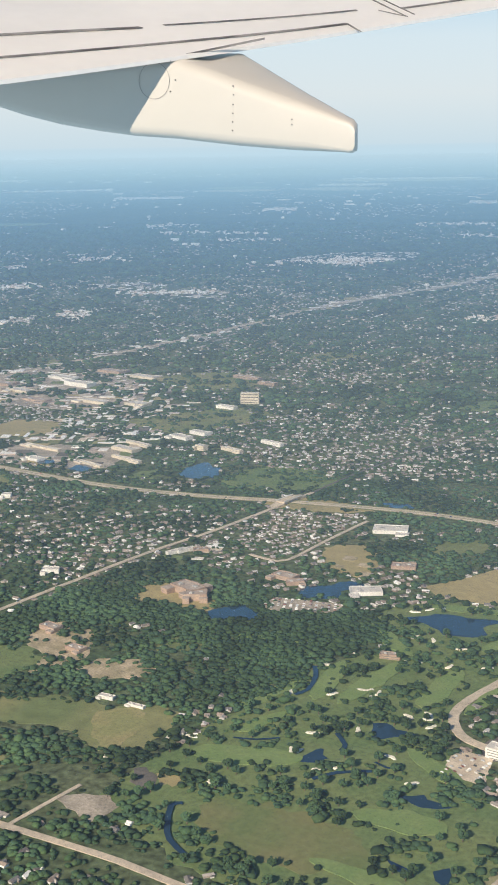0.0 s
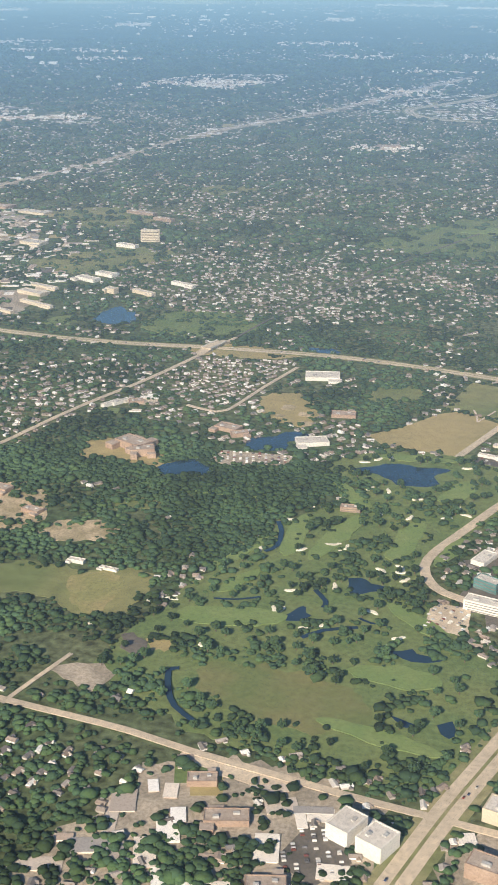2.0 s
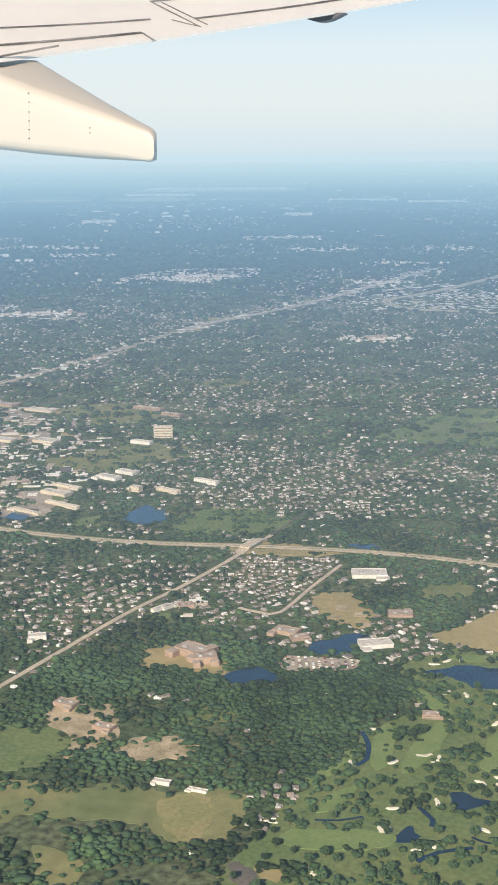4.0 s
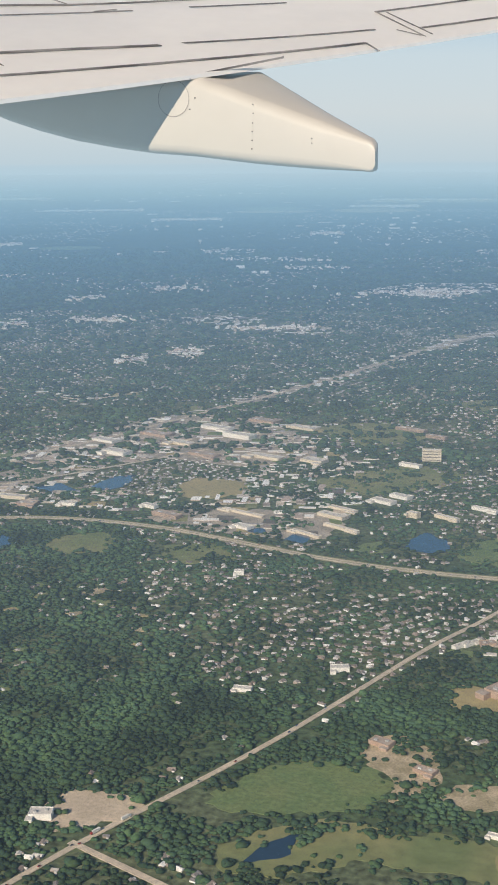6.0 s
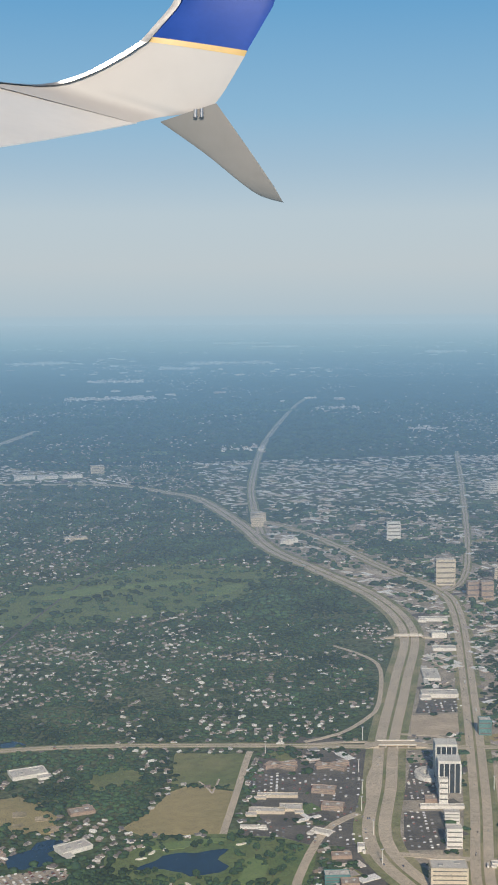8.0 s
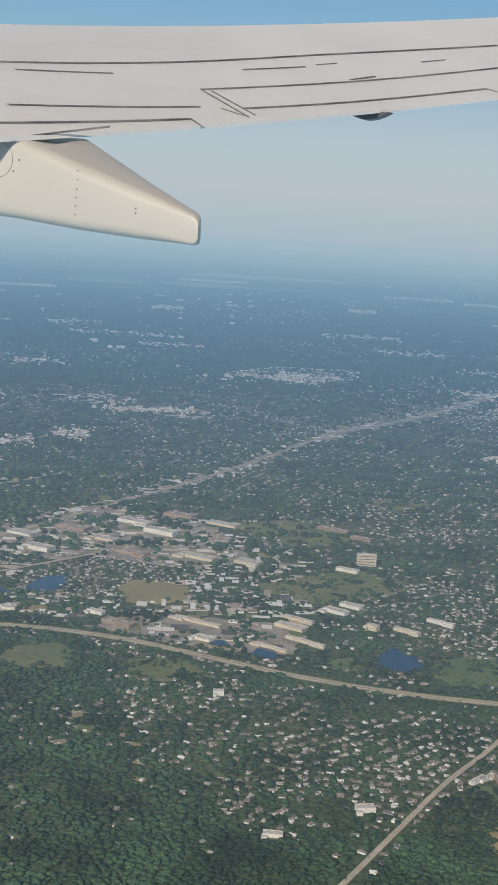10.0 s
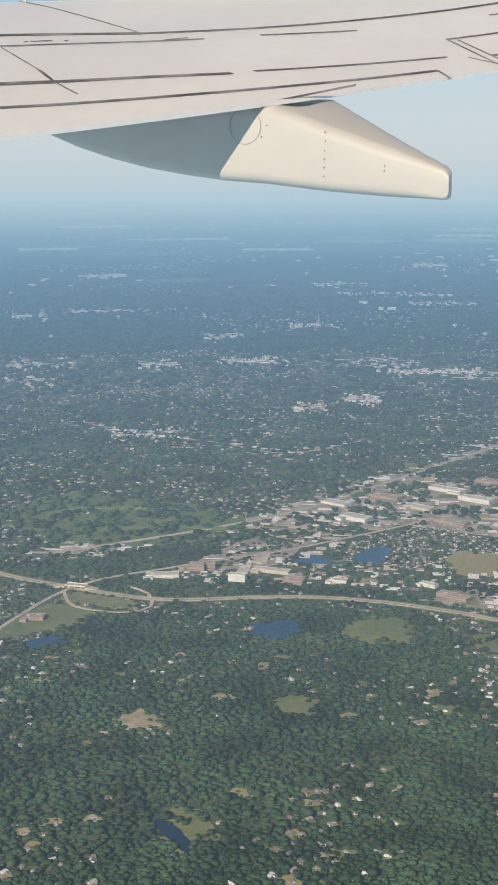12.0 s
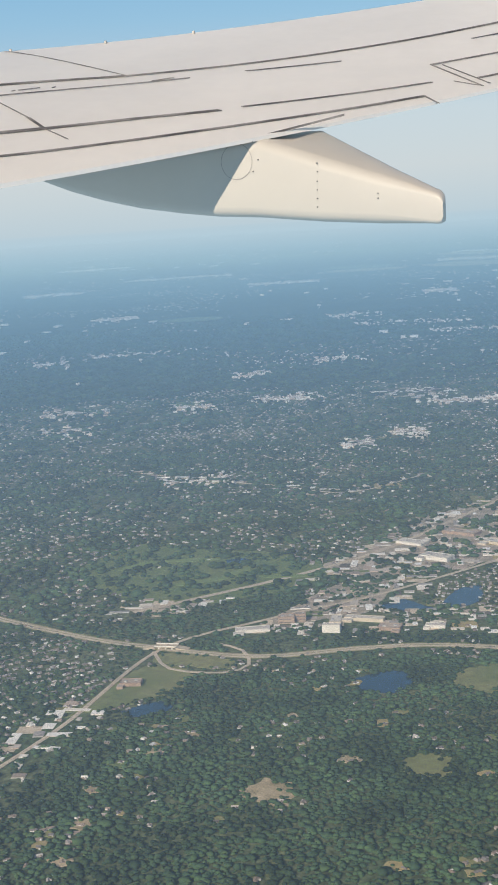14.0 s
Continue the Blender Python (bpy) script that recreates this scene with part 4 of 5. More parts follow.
def clear_of_sites(pts):
    d = np.linalg.norm(pts[:, None] - SITE_XY[None], axis=2) - SITE_R[None]
    return d.min(1)


HOUSE_XY = []
for r0, r1, spacing, size in ((44, 200, 0.86, 0.24), (200, 430, 1.2, 0.29), (430, 650, 3.0, 0.44), (650, 1300, 6.0, 0.60)):
    p = along_streets(r0, r1, spacing, spacing * 1.9) if r0 < 400 else scatter(r0, r1, spacing)
    z = zones(p)
    luck = RNG.uniform(0, 1, len(p))
    lots = 0.40 + 0.9 * blotch(p, 0.03, 5.0) + 0.9 * blotch(p, 0.16, 6.0)
    lots = (lots + (0.12 if r0 == 200 else 0.0)) * np.where(np.hypot(*p.T) > 320, 0.65, 1.0)
    if r0 > 400:
        lots = (0.12 if r0 < 600 else 0.06) + 1.0 * blotch(p, 0.012, 5.0) + 0.5 * blotch(p, 0.05, 6.0)
    keep = ((z == 0) & (luck < lots)) | ((z == 1) & (p[:, 0] < -38) & (luck < 0.09 + 0.5 * blotch(p, 0.07, 11.0))) | ((z == 3) & (luck < (0.14 if r1 < 201 else 0.05))) | ((z == 5) & (luck < 0.02))
    HOUSE_XY.append((p[keep & (clear_of_sites(p) > size)], size))
p = along_streets(100, 260, 0.66, 1.15)
p = p[(zones(p) == 7) & (RNG.uniform(0, 1, len(p)) < np.where(p[:, 1] < 150, 0.85, 0.5))]
HOUSE_XY.append((p, 0.23))
near_homes = HOUSE_XY[0][0]
# yards cut into the forest round its houses
in_forest = near_homes[zones(near_homes) == 1]
YARDS = [(x + RNG.normal(0, 0.3), y + RNG.normal(0, 0.3), RNG.uniform(0.5, 1.2)) for x, y in in_forest[::4]]
for i, (x, y, r) in enumerate(YARDS):
    site = [(x + r * RNG.uniform(0.7, 1.5) * math.cos(a), y + r * RNG.uniform(0.6, 1.1) * math.sin(a)) for a in np.linspace(0, 2 * math.pi, 8, endpoint=False)]
    tagged(patch("yard", site, 0.016, (M_MEADOW, M_GRASS, M_DIRT, M_TAN)[i % 4], 0.7), "small cleared yard in the forest", "yard", kind="structure")
YARD_XY = np.array([q[:2] for q in YARDS])
order = np.argsort(np.hypot(near_homes[:, 0] + 20, near_homes[:, 1] - 60))
single_homes, near_homes = near_homes[order[:240]], near_homes[order[240:]]
homes("homes", near_homes, 0.28, "pale gabled suburban houses among trees")
for p, size in HOUSE_XY[1:]:
    homes("homes", p, size, "pale gabled suburban houses among trees")
ALL_HOMES = np.concatenate([p for p, _ in HOUSE_XY])

for r0, r1, spacing, size in ((44, 240, 2.0, 0.74), (240, 560, 2.4, 0.72)):
    p = scatter(r0, r1, spacing)
    z = zones(p)
    keep = (z == 3) & (RNG.uniform(0, 1, len(p)) < (0.78 if r0 < 100 else 0.66 + 0.7 * blotch(p, 0.06, 2.0))) & (clear_of_sites(p) > size * 0.7)
    sheds("low_buildings", p[keep], size, "low flat-roofed shops and works with pale roofs")
FAR_TOWNS = [(52, 743, 13), (79, 745, 13), (163, 1121, 17), (204, 1225, 16), (395, 1983, 45), (405, 1785, 32), (245, 1235, 28), (174, 638, 11), (179, 513, 8), (36, 1264, 22), (87, 458, 8), (552, 1485, 24), (59, 1284, 17), (87, 928, 20)]
FAR_TOWNS += [(-218, 596, 14), (-123, 456, 19), (-113, 470, 12), (-137, 349, 15), (-129, 687, 21), (-45, 540, 19), (-45, 458, 12), (-89, 1175, 26), (-162, 1216, 32), (-390, 1538, 85), (-285, 823, 11), (-170, 939, 10), (-29, 319, 8), (-33, 622, 11), (-90, 605, 16), (-244, 596, 17)]
FAR_TOWNS += [(-437, 656, 14), (-316, 468, 17), (-231, 405, 7), (-214, 448, 9), (-145, 279, 4), (-137, 295, 4), (-216, 331, 6), (-165, 234, 7), (-659, 925, 25), (-648, 1139, 52), (-195, 555, 15), (-281, 646, 15), (-393, 1310, 36), (-336, 436, 7), (-946, 1455, 46), (-248, 316, 10), (-232, 287, 6), (-467, 983, 29), (-193, 350, 10)]
for x, y, spread in FAR_TOWNS:
    r = math.hypot(x, y)
    away = np.array((x, y)) / r
    aside = np.array((away[1], -away[0]))
    n = int(RNG.integers(80, 130) * (1.0 if r < 650 else 1.5))
    q = np.array((x, y)) + RNG.uniform(-1, 1, n)[:, None] * spread * aside + (RNG.normal(0, 0.011 * r, n) * np.where(RNG.uniform(0, 1, n) < 0.6, 0.45, 1.3))[:, None] * away
    sheds("far_town", q, 0.00055 * r + 0.27, "distant cluster of pale roofs on the plain", 0.85)
p = scatter(560, 2600, 26)
p = p[(RNG.uniform(0, 1, len(p)) < 0.04 + 0.8 * blotch(p, 0.006, 3.0))]
sheds("far_buildings", p, 2.2, "scattered pale roofs on the far plain", 0.35)


def plant_belt(r0, r1, spacing, size, clumps, gap):
    p = scatter(r0, r1, spacing)
    bare = zones(p) == 6
    z = zones(p + RNG.normal(0, 0.45, p.shape))
    luck = RNG.uniform(0, 1, len(p))
    thick = blotch(p, 0.09, 1.0)
    glade = blotch(p, 0.06, 8.0)
    keep = ((z == 1) & (luck < 1.25 - 0.9 * glade)) | ((z == 0) & (luck < 0.50 + 0.6 * thick)) | ((z == 2) & (luck < np.where(p[:, 0] < -60, 0.42, 0.15) + 1.3 * blotch(p, 0.34, 3.0)))
    keep &= luck < 0.95
    keep |= ((z == 8) & (luck < 0.42 + 1.0 * blotch(p, 0.2, 9.0))) | ((z == 7) & (luck < 0.20)) | ((z == 5) & (luck < 0.22 + 1.1 * blotch(p, 0.35, 9.0))) | ((z == 3) & (luck < 0.32 + 0.9 * blotch(p, 0.16, 4.0)) & (r1 < 720))
    p = p[keep & ~bare]
    p = p[(clear_of_sites(p) > 0.15) & ~too_near(p, ALL_HOMES, gap)]
    p = p[~too_near(p, YARD_XY, 0.62)]
    canopy("woodland", p, size, clumps, "dense dark green broadleaf trees over the plain")


plant_belt(44, 112, 0.40, 0.38, 2, 0.30)
plant_belt(112, 200, 0.62, 0.43, 2, 0.40)
plant_belt(200, 330, 1.0, 0.62, 1, 0.52)
plant_belt(330, 720, 2.1, 0.98, 1, 0.9)


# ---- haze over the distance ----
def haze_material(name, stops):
    """Translucent sheet painted as haze: its density grows away from the middle of the flight."""
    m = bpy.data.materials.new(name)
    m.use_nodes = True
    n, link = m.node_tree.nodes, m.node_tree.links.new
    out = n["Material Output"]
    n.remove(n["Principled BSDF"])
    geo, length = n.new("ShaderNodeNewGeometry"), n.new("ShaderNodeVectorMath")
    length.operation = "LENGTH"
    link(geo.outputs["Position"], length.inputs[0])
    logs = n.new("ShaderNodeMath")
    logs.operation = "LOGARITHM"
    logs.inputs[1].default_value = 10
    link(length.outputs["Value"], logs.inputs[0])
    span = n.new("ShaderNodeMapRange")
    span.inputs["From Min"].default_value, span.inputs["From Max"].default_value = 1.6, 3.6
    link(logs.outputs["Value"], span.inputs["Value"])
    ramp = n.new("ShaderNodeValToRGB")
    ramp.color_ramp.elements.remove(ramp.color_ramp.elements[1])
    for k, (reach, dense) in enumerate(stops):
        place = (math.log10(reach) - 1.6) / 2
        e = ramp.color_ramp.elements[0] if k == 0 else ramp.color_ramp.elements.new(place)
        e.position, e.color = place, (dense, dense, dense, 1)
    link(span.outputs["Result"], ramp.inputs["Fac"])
    clear, painted_haze, mix = n.new("ShaderNodeBsdfTransparent"), n.new("ShaderNodeBsdfDiffuse"), n.new("ShaderNodeMixShader")
    painted_haze.inputs["Color"].default_value = (0.52, 0.75, 1.0, 1)
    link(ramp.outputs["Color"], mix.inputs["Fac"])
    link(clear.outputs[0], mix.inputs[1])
    link(painted_haze.outputs[0], mix.inputs[2])
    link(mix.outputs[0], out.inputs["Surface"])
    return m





def ramp_of(nodes, link, value, low, high, stops):
    """A colour ramp over a length, with its stops given in metres."""
    scale, ramp = nodes.new("ShaderNodeMapRange"), nodes.new("ShaderNodeValToRGB")
    scale.inputs["From Min"].default_value, scale.inputs["From Max"].default_value = low, high
    link(value, scale.inputs["Value"])
    ramp.color_ramp.elements.remove(ramp.color_ramp.elements[1])
    for k, (z, c) in enumerate(stops):
        place = (z - low) / (high - low)
        e = ramp.color_ramp.elements[0] if k == 0 else ramp.color_ramp.elements.new(place)
        e.position, e.color = place, (*c, 1)
    link(scale.outputs["Result"], ramp.inputs["Fac"])
    return ramp.outputs["Color"]


def haze_glow_material(name, axis, low, high, tints, veils):
    """Haze painted as emission: its tint and density follow the height (axis z) or the reach over the ground (axis r).
    """
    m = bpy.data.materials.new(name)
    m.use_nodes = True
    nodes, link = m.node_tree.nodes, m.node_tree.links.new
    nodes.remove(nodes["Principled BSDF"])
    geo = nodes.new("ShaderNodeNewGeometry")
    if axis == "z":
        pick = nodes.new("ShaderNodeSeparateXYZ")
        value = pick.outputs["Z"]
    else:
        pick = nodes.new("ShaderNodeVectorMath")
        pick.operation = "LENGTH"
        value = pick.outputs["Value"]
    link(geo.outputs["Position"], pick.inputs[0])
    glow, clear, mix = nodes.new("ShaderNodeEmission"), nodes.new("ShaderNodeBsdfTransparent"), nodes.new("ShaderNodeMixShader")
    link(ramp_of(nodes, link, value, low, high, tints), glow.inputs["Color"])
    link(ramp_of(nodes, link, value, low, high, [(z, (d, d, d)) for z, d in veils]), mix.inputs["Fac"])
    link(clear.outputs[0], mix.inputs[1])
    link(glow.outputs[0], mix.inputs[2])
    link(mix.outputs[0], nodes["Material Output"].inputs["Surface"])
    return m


def ring_mesh(name, edges, material):
    """A band round the place between rings of given radius and height."""
    n = 160
    verts = [(r * math.cos(2 * math.pi * i / n), r * math.sin(2 * math.pi * i / n), z) for r, z in edges for i in range(n)]
    faces = [(k * n + i, k * n + (i + 1) % n, (k + 1) * n + (i + 1) % n, (k + 1) * n + i) for k in range(len(edges) - 1) for i in range(n)]
    return new(name, mesh_of(name, verts, faces, material))


# three thin sheets, one above the other, tinted to stand in for distance haze
haze_mat = haze_material("painted_haze", [(42, 0.006), (90, 0.020), (130, 0.042), (180, 0.066), (240, 0.090), (360, 0.112), (480, 0.12), (900, 0.11), (3800, 0.11)])
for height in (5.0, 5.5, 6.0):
    tagged(ring_mesh("haze", [(20, height), (200, height), (600, height), (1500, height), (4885, height)], haze_mat), "translucent blue sheet painted as haze over the plain", "haze", kind="structure")
SKYLINE_GLOW, PALE_GLOW = (0.40, 0.51, 0.58), (0.50, 0.565, 0.60)
# Distance haze painted into a glowing sheet, denser and paler with reach.
M_FAR_HAZE_GLOW = haze_glow_material("far_haze_glow", "r", 220, 4900, [(220, (0.15, 0.30, 0.46)), (500, (0.20, 0.38, 0.56)), (900, (0.26, 0.455, 0.62)), (1500, (0.32, 0.50, 0.62)), (2600, (0.355, 0.50, 0.595)), (4200, (0.375, 0.50, 0.58)), (4900, SKYLINE_GLOW)],
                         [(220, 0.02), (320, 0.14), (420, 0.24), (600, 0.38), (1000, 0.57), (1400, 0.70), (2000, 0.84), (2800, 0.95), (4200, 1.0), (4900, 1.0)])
# Added ring wall that glows with painted sky and haze tones by height.
M_HORIZON_GLOW = haze_glow_material("horizon_glow", "z", 0, 2600, [(0, SKYLINE_GLOW), (40, SKYLINE_GLOW), (220, PALE_GLOW), (420, (0.51, 0.60, 0.645)), (800, (0.29, 0.52, 0.70)), (1250, (0.135, 0.40, 0.68)), (2600, (0.10, 0.34, 0.64))],
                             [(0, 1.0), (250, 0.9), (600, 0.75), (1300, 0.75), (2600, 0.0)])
tagged(ring_mesh("backdrop", [(220, 7.0), (900, 7.5), (2200, 12.0), (4870, 40.0)], M_FAR_HAZE_GLOW), "glowing sheet with blue haze painted in its colour", "backdrop", kind="structure")
tagged(ring_mesh("backdrop", [(4890, 0), (4890, 2600)], M_HORIZON_GLOW), "glowing wall painted with pale blue horizon sky and haze", "backdrop", kind="structure")


# ---- wing ----
WING_SCALE, WING_EYE, WING_TURN = 348.0, Vector((0, 0, 50)), radians(7.7)


def at_wing(aft, out, up):
    """A place on the wing, from metres aft, outboard and up of the window."""
    c, s = math.cos(WING_TURN), math.sin(WING_TURN)
    return WING_EYE + WING_SCALE * Vector((aft * c + out * s, -aft * s + out * c, up))


def trailing(y):
    return np.array((-3.895 + 0.601 * (y - 6), y, 0.267 + 0.1725 * (y - 4.8) + 0.00855 * (y - 4.8) * (y - 8.4)))


def chord(y):
    return 1.4 + 0.33 * (12.5 - y)


def leading(y):
    x = -3.895 + 0.601 * (y - 6) - chord(y)
    return np.array((x, y, y * (0.170 + 0.07 * (x / y + 0.47) ** 2)))


def skin(u, y, lift=0.0):
    """The upper skin: u from the trailing edge (0) to the leading edge (1), at y metres out."""
    p = trailing(y) * (1 - u) + leading(y) * u
    p[2] += 0.03 * u * (1 - u) * chord(y) + lift
    return p


M_SKIN = surface("wing_paint", (0.76, 0.735, 0.72), (0.71, 0.69, 0.68), 0.003, rough=0.38, grain=0.015, spec=0.45)
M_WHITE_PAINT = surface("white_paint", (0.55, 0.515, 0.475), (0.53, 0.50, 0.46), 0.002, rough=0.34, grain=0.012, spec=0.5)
M_WINGLET_PAINT = surface("winglet_paint", (0.53, 0.51, 0.505), (0.51, 0.49, 0.485), 0.002, rough=0.6, grain=0.012, spec=0.5)
M_BLUE_PAINT = surface("blue_paint", (0.02, 0.07, 0.34), (0.025, 0.08, 0.38), 0.006, rough=0.30, grain=0.04, spec=0.5)
M_GOLD_PAINT = surface("gold_paint", (0.72, 0.50, 0.20), (0.66, 0.45, 0.18), 0.006, rough=0.35, grain=0.04, spec=0.5)
M_SEAM = surface("dark_seam", (0.10, 0.095, 0.10), (0.26, 0.25, 0.25), 0.012, rough=0.7, grain=0.2)
# Fin grey, made darker in the colour for the shade it lies in.
M_SHADED_FIN_PAINT = surface("shaded_fin_paint", (0.27, 0.255, 0.245), (0.24, 0.23, 0.22), 0.004, rough=0.4, grain=0.02, spec=0.45)
M_DARK_PAINT = surface("dark_paint", (0.11, 0.11, 0.12), (0.09, 0.09, 0.10), 0.006, rough=0.5, grain=0.05)
M_METAL = surface("bare_metal", (0.62, 0.62, 0.63), (0.55, 0.55, 0.56), 0.01, rough=0.3, metal=0.8, grain=0.1)

wing = tagged(new("aircraft_wing"), "pale grey airliner wing with white fairing and blue winglet", "wing")
wing.location = at_wing(*trailing(6))


def wing_part(name, grid, material, label="", closed=False):
    """A skin over rows of places, all rows equally long."""
    bm = bmesh.new()
    rows = [[bm.verts.new(at_wing(*p) - wing.location) for p in row] for row in grid]
    for a, b in zip(rows[:-1], rows[1:]):
        n = len(a)
        for i in range(n if closed else n - 1):
            bm.faces.new((a[i], a[(i + 1) % n], b[(i + 1) % n], b[i]))
    if closed:
        bm.faces.new(rows[0])
        bm.faces.new(rows[-1])
    bmesh.ops.recalc_face_normals(bm, faces=bm.faces[:])
    bm.normal_update()
    for face in bm.faces:
        face.smooth = True
    for e in bm.edges:
        if len(e.link_faces) == 2 and e.calc_face_angle() > radians(40):
            e.smooth = False
    return part(name, bm, material, wing, label)


def section(y, n=14):
    """A closed aerofoil section."""
    us = np.linspace(0, 1, n)
    top = [skin(u, y) for u in us]
    low = []
    for u in us[::-1]:
        p = skin(u, y)
        p[2] -= chord(y) * (0.006 + 0.09 * (u ** 0.8) * math.sqrt(max(0.0, 1 - u)))
        low.append(p)
    return top + low


wing_part("wing_panel", [section(y) for y in np.linspace(3.4, 12.15, 42)], M_SKIN, closed=True)


def seam(points, width, name="seam"):
    """A dark gap along the skin, through places (u, y)."""
    line = spline(points, 0.08)
    rows = []
    for u, y in line:
        w = width / chord(y) / 2
        rows.append([skin(u - w, y, 0.004), skin(u - w, y, 0.009), skin(u + w, y, 0.009), skin(u + w, y, 0.004)])
    wing_part(name, rows, M_SEAM, "dark shadow gap between two panels")


seam([(0.545, 5.778), (0.546, 6.259), (0.520, 6.657)], 0.040)
seam([(0.520, 6.657), (0.495, 7.382), (0.495, 8.2), (0.532, 9.151), (0.538, 9.813), (0.534, 10.510)], 0.024)
seam([(0.985, 6.94), (0.881, 6.904), (0.520, 6.657)], 0.014)
seam([(0.444, 5.616), (0.453, 6.104), (0.432, 6.790)], 0.010)
seam([(0.428, 7.088), (0.391, 7.542)], 0.011)
seam([(0.208, 5.090), (0.206, 5.293), (0.201, 5.495)], 0.040)
seam([(0.201, 5.495), (0.190, 5.913), (0.167, 6.291)], 0.032)
seam([(0.167, 6.412), (0.131, 6.970), (0.110, 7.343)], 0.014)
seam([(0.436, 5.783), (0.273, 5.595)], 0.011)
seam([(0.273, 5.595), (0.201, 5.495)], 0.036)
seam([(0.201, 5.495), (0.132, 5.432)], 0.010)
seam([(0.104, 4.841), (0.092, 5.196), (0.078, 5.763), (0.065, 6.193), (0.048, 6.673), (0.036, 7.079)], 0.022)
seam([(0.036, 7.079), (-0.020, 6.993)], 0.014)
seam([(0.235, 7.684), (0.237, 8.776), (0.264, 9.918)], 0.016)
seam([(0.235, 7.684), (0.024, 7.405)], 0.014)
seam([(0.218, 7.710), (0.031, 7.471)], 0.010)
seam([(0.085, 7.418), (0.037, 7.406)], 0.029)
seam([(0.080, 7.538), (0.071, 8.323), (0.078, 9.327)], 0.018)
seam([(0.077, 9.334), (0.033, 9.320)], 0.013)
seam([(0.399, 8.358), (0.404, 8.785)], 0.010)
seam([(0.254, 8.737), (0.271, 8.965)], 0.011)
for u, y, long in ((0.42, 8.9, 0.16), (0.39, 9.6, 0.20), (0.62, 11.2, 0.12), (0.478, 5.98, 0.03), (0.482, 6.02, 0.12), (0.478, 6.18, 0.03), (0.445, 6.62, 0.13)):
    seam([(u, y), (u + 0.006, y + long)], 0.006, "stencil_mark")
for u, y in ((0.985, 6.97), (0.985, 7.47), (0.985, 7.95)):
    bm = bmesh.new()
    bmesh.ops.create_cone(bm, cap_ends=True, segments=8, radius1=0.014 * WING_SCALE, radius2=0.009 * WING_SCALE, depth=0.022 * WING_SCALE)
    bmesh.ops.translate(bm, verts=bm.verts[:], vec=at_wing(*skin(u, y, 0.008)) - wing.location)
    part("vortex_generator", bm, M_WHITE_PAINT, wing)

# flap track fairing: rings from nose to tail, flat-sided with rounded edges
FAIR = [(-5.55, 0.385, 0.36, 0.03), (-5.40, 0.392, 0.30, 0.08), (-5.24, 0.40, 0.24, 0.12), (-5.0, 0.41, 0.172, 0.17), (-4.73, 0.42, 0.113, 0.21), (-4.45, 0.43, 0.070, 0.24), (-4.19, 0.44, 0.038, 0.26),
        (-3.90, 0.447, 0.018, 0.27), (-3.70, 0.380, -0.004, 0.23), (-3.50, 0.310, -0.025, 0.19), (-3.15, 0.195, -0.052, 0.11), (-2.87, 0.098, -0.064, 0.05), (-2.825, 0.084, -0.068, 0.04), (-2.80, 0.066, -0.060, 0.03), (-2.788, 0.040, -0.036, 0.018)]


def fairing_ring(x, top, low, half):
    ring, r = [], min(0.06, half * 0.5, (top - low) * 0.3)
    for cy, cz, a0 in ((half - r, (top - low) / 2 - r, 0), (r - half, (top - low) / 2 - r, 90), (r - half, r - (top - low) / 2, 180), (half - r, r - (top - low) / 2, 270)):
        for a in (0, 30, 60, 90):
            ring.append((x, 6.0 + half + cy + r * math.cos(radians(a0 + a)), (top + low) / 2 + cz + r * math.sin(radians(a0 + a))))
    tilt = 0.25 if x > -3.75 else 0.10
    return [(px, py, pz + (tilt * (py - 6.0) if pz > (top + low) / 2 else 0.0)) for px, py, pz in ring]


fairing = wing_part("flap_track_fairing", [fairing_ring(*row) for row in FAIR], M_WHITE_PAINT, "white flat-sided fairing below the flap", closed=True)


def side_dot(x, z, size):
    bm = bmesh.new()
    bmesh.ops.create_cone(bm, cap_ends=True, segments=10, radius1=size * WING_SCALE, radius2=size * WING_SCALE, depth=0.01 * WING_SCALE)
    bmesh.ops.rotate(bm, verts=bm.verts[:], cent=(0, 0, 0), matrix=Matrix.Rotation(radians(90), 3, "X"))
    bmesh.ops.translate(bm, verts=bm.verts[:], vec=at_wing(x, 5.998, z) - fairing.parent.location)
    part("fastener", bm, M_SEAM, fairing, "small dark fastener")


for x, z in ((-3.502, 0.24), (-3.506, 0.19), (-3.508, 0.145), (-3.510, 0.10), (-3.512, 0.055), (-3.505, 0.285), (-3.15, 0.105), (-3.15, 0.08), (-3.90, 0.43), (-3.87, 0.33), (-3.905, 0.27)):
    side_dot(x, z, 0.0036)
bm = bmesh.new()
inner, outer = [], []
for k in range(28):
    a = 2 * math.pi * k / 28
    for r, row in ((0.0958, inner), (0.0978, outer)):
        row.append(bm.verts.new(at_wing(-4.01 + r * 1.05 * math.cos(a), 5.996, 0.33 + r * math.sin(a)) - wing.location))
for k in range(28):
    bm.faces.new((inner[k], inner[(k + 1) % 28], outer[(k + 1) % 28], outer[k]))
part("access_panel_ring", bm, M_SEAM, fairing, "thin dark ring of an access panel")
wing_part("flap_gap", [[(-3.93 + 0.37 * s, 6.02 + 0.42 * s, 0.452 + 0.11 * s - w) for w in (0.0, 0.012)] for s in np.linspace(0, 1, 8)], M_SEAM, "dark gap above the fairing")

# second, smaller fairing farther out
rows = []
